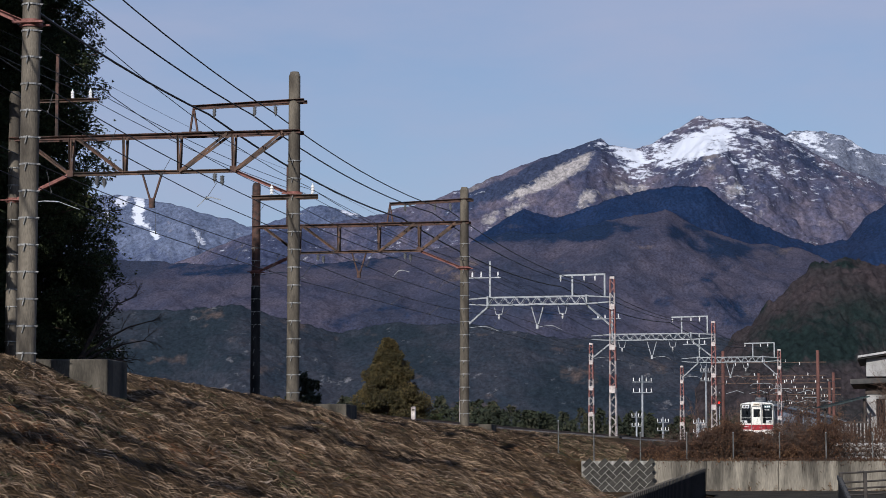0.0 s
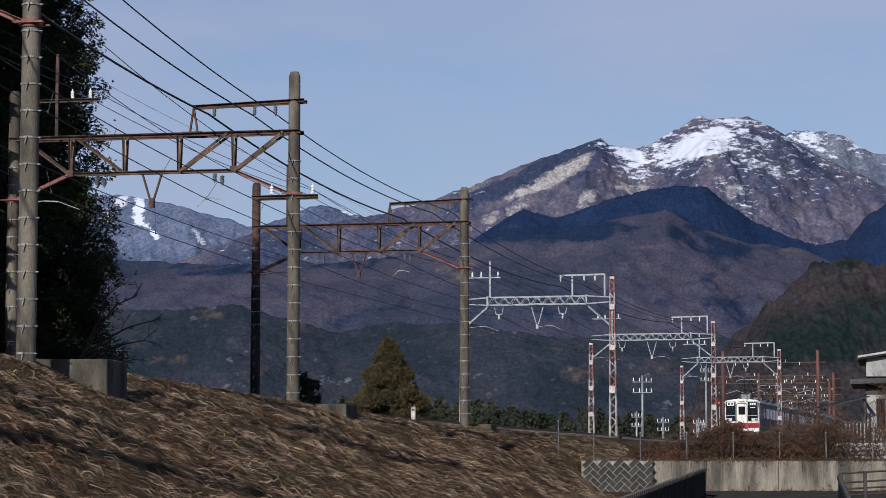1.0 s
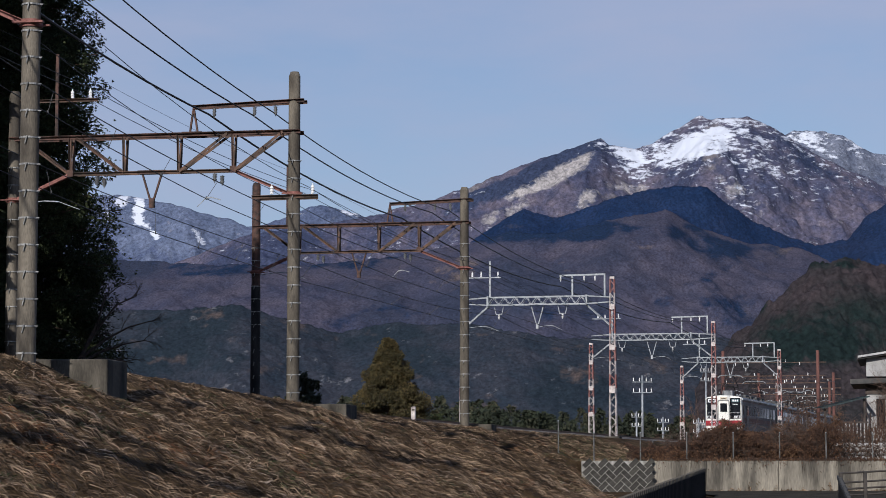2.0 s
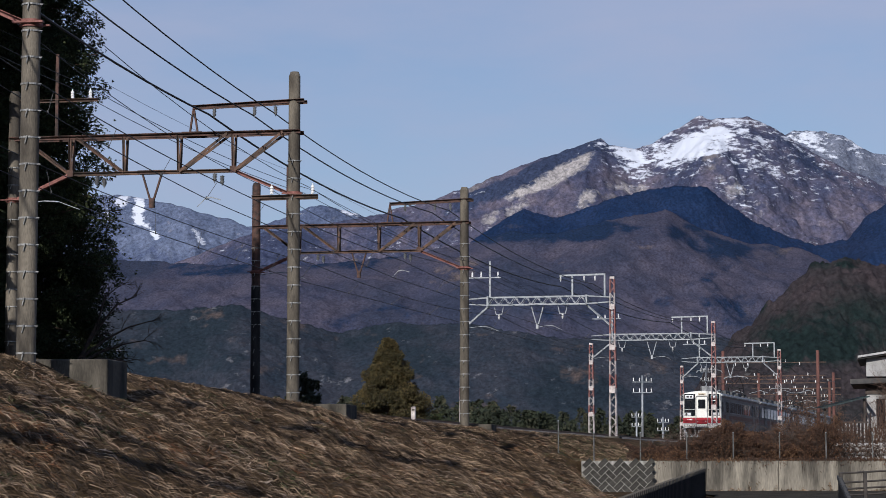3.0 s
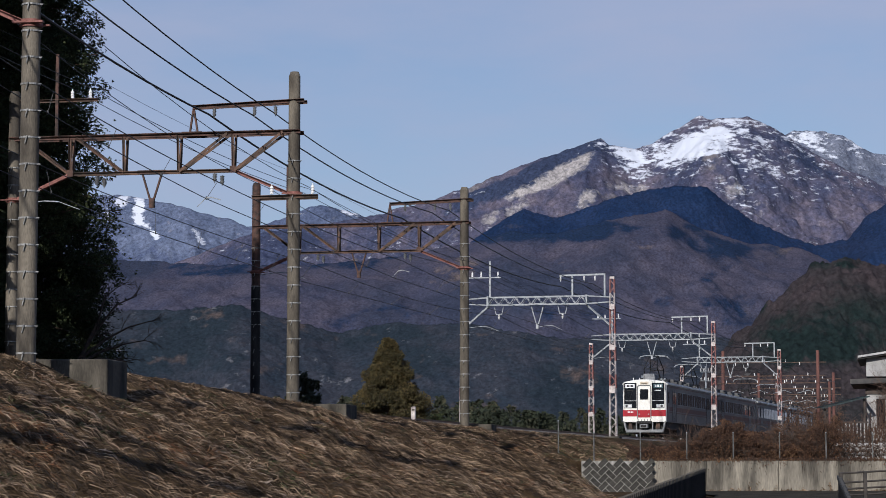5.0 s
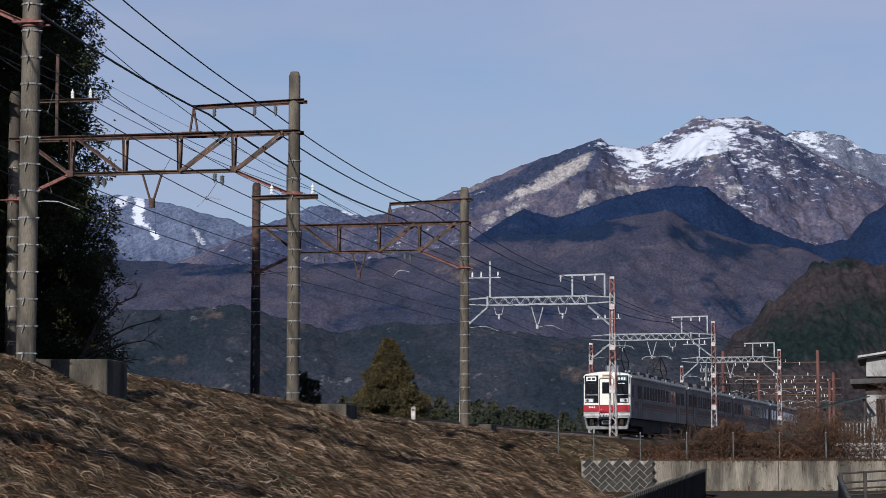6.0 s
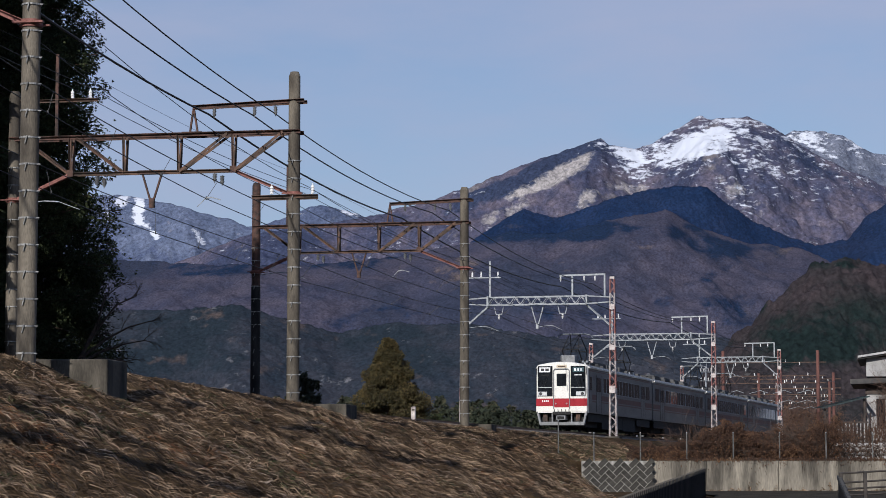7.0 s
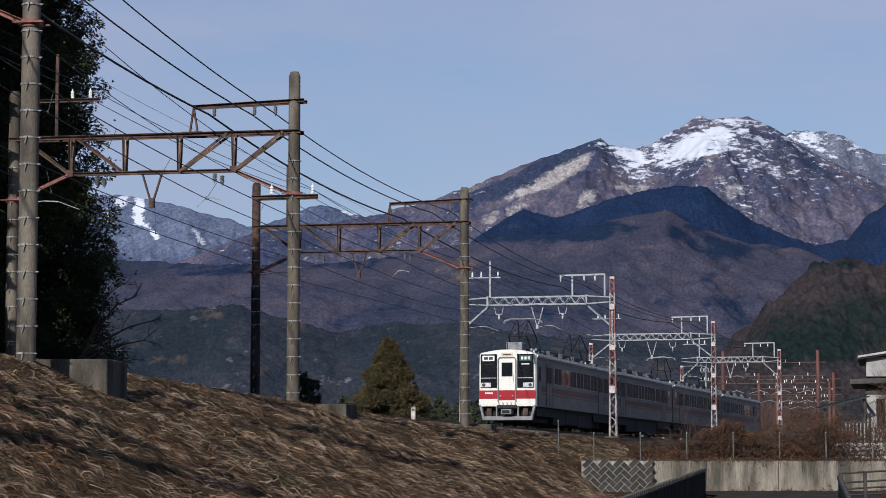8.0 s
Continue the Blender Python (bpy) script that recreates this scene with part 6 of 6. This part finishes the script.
def roof_gear(g, pans, front_cab):
    ys = [6.0, 9.0, 12.0] if pans else [3.5, 7.0, 10.5, 14.0]
    for y in ys:
        u = slab("roof_unit", g, (-0.85, y, 3.62), (0.85, y + 1.9, 3.98), ROOF_GREY, 0.06)
        slab("grille", u, (-0.6, y + 0.2, 3.98), (0.6, y + 1.7, 4.0), UNDER)
    for k in range(5):
        slab("roof_vent", g, (0.95, 2.0 + 3.6 * k, 3.55), (1.15, 2.5 + 3.6 * k, 3.78), ROOF_GREY, 0.02)
    bm = bmesh.new()
    bar(bm, (0.55, 1.6, 3.86), (0.55, 19.0, 3.86), 0.04, 0.04, sides=6)
    bar(bm, (-0.55, 1.6, 3.86), (-0.55, 19.0, 3.86), 0.04, 0.04, sides=6)
    part("roof_conduit", bm, UNDER, g)
    if pans:
        pantograph(g, 3.4)
        pantograph(g, 16.4)
    if front_cab:
        ub = slab("roof_box", g, (-0.18, 0.55, 3.7), (0.62, 1.5, 4.14), TRAIN_GREY, 0.05, "grey box on the cab roof")
        bm = bmesh.new()
        bar(bm, (-0.1, 0.5, 3.75), (-0.1, 0.5, 4.1), 0.04, 0.03, sides=6)
        part("aerial", bm, UNDER, g)
        for x in (0.78, 1.0):
            bm = bmesh.new()
            bmesh.ops.create_icosphere(bm, subdivisions=2, radius=0.09, matrix=Matrix.Translation((x, 1.9, 3.82)))
            part("horn", bm, GALV, g, smooth=True)


def cab_front(g):
    """All that shows on the leading end."""
    y = -0.004
    def plate(name, x0, x1, z0, z1, d, mat, parent=None, bev=0.0, label="", y0=None):
        yy = y if y0 is None else y0
        return slab(name, parent or g, (x0, yy - d, z0), (x1, yy, z1), mat, bev, label)
    plate("red_band", -1.40, 1.40, 1.37, 1.78, 0.012, TRAIN_RED, None, 0, "ruby red band")
    plate("lower_band", -1.40, 1.40, 1.08, 1.366, 0.014, TRAIN_WHITE)
    for sg in (-1, 1):
        xs = sorted((sg * 0.50, sg * 1.31))
        gl = plate("windscreen", xs[0], xs[1], 1.90, 3.53, 0.03, GLASS, None, 0.012, "black glazed windscreen panel")
        sx = sorted((sg * 0.62, sg * 1.22))
        sgn = plate("destination_sign", sx[0], sx[1], 3.20, 3.46, 0.012, SIGN_WHITE if sg < 0 else SIGN_BLUE, gl, 0, "", y - 0.031)
        n = 2 if sg < 0 else 3
        wdt = 0.5 / n
        for k in range(n):
            xx = sx[0] + 0.05 + k * wdt + 0.03
            plate("sign_bar", xx, xx + wdt - 0.06, 3.26, 3.40, 0.004, BLACK_INK if sg < 0 else SIGN_WHITE, sgn, 0, "", y - 0.044)
        plate("sill_bar", xs[0] + 0.03, xs[1] - 0.03, 2.36, 2.39, 0.012, ALU, gl, 0, "", y - 0.031)
        bm = bmesh.new()
        bar(bm, (sg * 0.95, y - 0.05, 2.42), (sg * 0.72, y - 0.055, 3.1), 0.02, 0.015, sides=5)
        part("wiper", bm, BLACK_INK, gl)
        hx = sorted((sg * 0.80, sg * 1.30))
        hl = plate("headlight", hx[0], hx[1], 1.93, 2.15, 0.03, ALU, gl, 0.01, "", y - 0.03)
        for k, mt in ((0.70, BLACK_INK), (0.30, LAMP_GLASS)):
            cx = hx[0] + (hx[1] - hx[0]) * (k if sg > 0 else 1 - k)
            bm = bmesh.new()
            bar(bm, (cx, y - 0.06, 2.04), (cx, y - 0.075, 2.04), 0.17, 0.16, sides=16)
            part("lamp", bm, mt, hl)
        plate("cab_shade", xs[0] + 0.2, xs[1] - 0.2, 3.02, 3.07, 0.006, SIGN_WHITE if sg > 0 else UNDER, gl, 0, "", y - 0.031)
        # grab rails and corner lamps
        bm = bmesh.new()
        bar(bm, (sg * 1.37, y - 0.06, 3.05), (sg * 1.37, y - 0.06, 3.5), 0.03, 0.03, sides=6)
        part("mirror_bracket", bm, BLACK_INK, g)
    dr = plate("gangway_door", -0.40, 0.40, 1.78, 3.28, 0.02, TRAIN_WHITE, None, 0.01)
    plate("door_window", -0.27, 0.27, 2.45, 3.12, 0.008, GLASS, dr, 0, "", y - 0.021)
    plate("door_red_panel", -0.40, 0.40, 1.30, 1.775, 0.022, TRAIN_RED, dr)
    bm = bmesh.new()
    for sg in (-1, 1):
        bar(bm, (sg * 0.44, y - 0.05, 1.22), (sg * 0.44, y - 0.05, 3.26), 0.055, 0.055, sides=8)
        bar(bm, (sg * 0.44, y - 0.05, 3.26), (sg * 0.36, y - 0.05, 3.37), 0.055, 0.05, sides=8)
    bar(bm, (-0.36, y - 0.05, 3.37), (0.36, y - 0.05, 3.37), 0.05, 0.05, sides=8)
    part("gangway_frame", bm, TRAIN_GREY, g)
    bm = bmesh.new()
    bar(bm, (0.33, y - 0.05, 2.2), (0.33, y - 0.05, 2.5), 0.025, 0.025, sides=6)
    part("door_handle", bm, ALU, dr)
    plate("title_panel", -0.28, 0.28, 3.43, 3.60, 0.015, material("cream_panel", (0.5, 0.44, 0.32), (0.58, 0.5, 0.38), 0.5, 5, 50, 0.0))
    plate("title_bar", -0.2, 0.2, 3.48, 3.53, 0.004, RUST, None, 0, "", y - 0.016)
    for k in range(4):
        plate("number_bar", -1.08 + k * 0.1, -1.02 + k * 0.1, 1.60, 1.69, 0.004, SIGN_WHITE, None, 0, "", y - 0.014)
    for x in (-0.32, 0.28):
        bm = bmesh.new()
        bmesh.ops.create_icosphere(bm, subdivisions=2, radius=0.05, matrix=Matrix.Translation((x, y - 0.04, 1.5)))
        part("jumper_socket", bm, ALU, dr, smooth=True)
    # skirt with openings
    bm = bmesh.new()
    for sg in (-1, 1):
        vs = [(sg * 1.40, 1.08), (sg * 1.28, 1.08), (sg * 1.16, 0.52), (sg * 1.22, 0.36)]
        a = [bm.verts.new((x, 0.02, z)) for x, z in vs]
        b = [bm.verts.new((x, 0.30, z)) for x, z in vs]
        bm.faces.new(a), bm.faces.new(list(reversed(b)))
        for i in range(4):
            j = (i + 1) % 4
            bm.faces.new((a[i], a[j], b[j], b[i]))
    bmesh.ops.recalc_face_normals(bm, faces=bm.faces[:])
    box(bm, (-1.22, 0.0, 0.34), (1.22, 0.26, 0.53), 0, 0.015)
    for x in (-0.56, 0.50):
        box(bm, (x, 0.02, 0.5), (x + 0.06, 0.2, 1.08))
    part("skirt", bm, TRAIN_GREY, g)
    slab("buffer_recess", g, (-1.2, 0.45, 0.4), (1.2, 0.7, 1.1), UNDER)
    cpl = slab("coupler", g, (-0.26, -0.28, 0.62), (0.26, 0.4, 0.86), TRAIN_GREY, 0.04, "grey close coupler")
    slab("coupler_face", cpl, (-0.18, -0.31, 0.68), (0.18, -0.281, 0.82), UNDER, 0.01)
    slab("coupler_guard", g, (-0.5, -0.08, 0.90), (0.5, 0.3, 1.07), UNDER, 0.03)
    for k in range(5):
        bm = bmesh.new()
        x = -0.4 + k * 0.2
        bar(bm, (x, -0.06, 1.2), (x + 0.04, -0.1, 0.95), 0.035, 0.03, sides=6)
        part("air_hose", bm, BLACK_INK, g)
    for x in (-0.95, 0.85):
        slab("snow_plough_bracket", g, (x - 0.12, 0.2, 0.55), (x + 0.12, 0.44, 0.95), DARK_STEEL, 0.02)


def train_car(front_cab, pans, label):
    g = empty("train_car")
    bm = bmesh.new()
    hull(bm, 0.0, 19.5, 0, 0.16 if front_cab else 0.0)
    part("body", bm, [SHADED_WHITE, ROOF_GREY], g)
    if front_cab:
        bm = bmesh.new()
        hull(bm, -0.003, 0.30, 0, 0.155)
        for v in bm.verts:
            if v.co.y > 0.2:
                v.co.x *= 1.003
                v.co.z += 0.004 if v.co.z > 2 else -0.004
            else:
                v.co.x *= 1.003
                v.co.z += 0.004 if v.co.z > 2 else -0.004
        part("cab_mask", bm, [TRAIN_WHITE, TRAIN_WHITE], g, "cream white cab front")
        cab_front(g)
    side_fittings(g, front_cab)
    roof_gear(g, pans, front_cab)
    for y in (3.0, 16.5):
        bogie(g, y)
    for a, b, z in ((4.75, 7.7, 0.2), (7.75, 10.8, 0.24), (10.85, 14.75, 0.18)):
        slab("equipment_box", g, (-1.25, a, z), (1.25, b, 0.98), UNDER, 0.03)
    slab("underframe", g, (-1.3, 0.5, 0.9), (1.3, 19.3, 1.03), UNDER)
    # Black boards added beside the bogies to close bright gaps under the body.
    for x in (-1.32, 1.28):
        slab("bogie_side_fill", g, (x, 0.6, 0.55), (x + 0.04, 4.7, 0.96), UNDER, 0.01)
        slab("bogie_side_fill", g, (x, 14.8, 0.55), (x + 0.04, 19.2, 0.96), UNDER, 0.01)
    slab("gangway_bellows", g, (-0.5, 19.5, 1.1), (0.5, 19.98, 3.3), UNDER)
    return tagged(g, label, "train car", "cars of the train")


cars = [train_car(True, True, "leading electric train car, cream with ruby band"), train_car(False, False, "second train car, cream painted dark as in shade, ruby stripes"),
        train_car(False, True, "third train car with pantographs on its roof"), train_car(False, False, "last train car, cream painted dark as in shade, ruby stripes")]


def front_s(t):
    d = t - 6
    return 33.3166 - 12.24861 * d - 0.248632 * d * d + 0.0123633 * d ** 3


def car_pose(t, i):
    s = front_s(t) + 20.0 * i
    a, b = track(s)[0], track(s + 19.5)[0]
    d = b - a
    return Matrix.Translation(a) @ Matrix.Rotation(-math.atan2(d.x, d.y), 4, "Z") @ Matrix.Rotation(math.atan2(d.z, math.hypot(d.x, d.y)), 4, "X")


def motions():
    for i, ob in enumerate(cars):
        walk(ob, [(k * 0.5, car_pose(k * 0.5, i)) for k in range(17)])


motions()
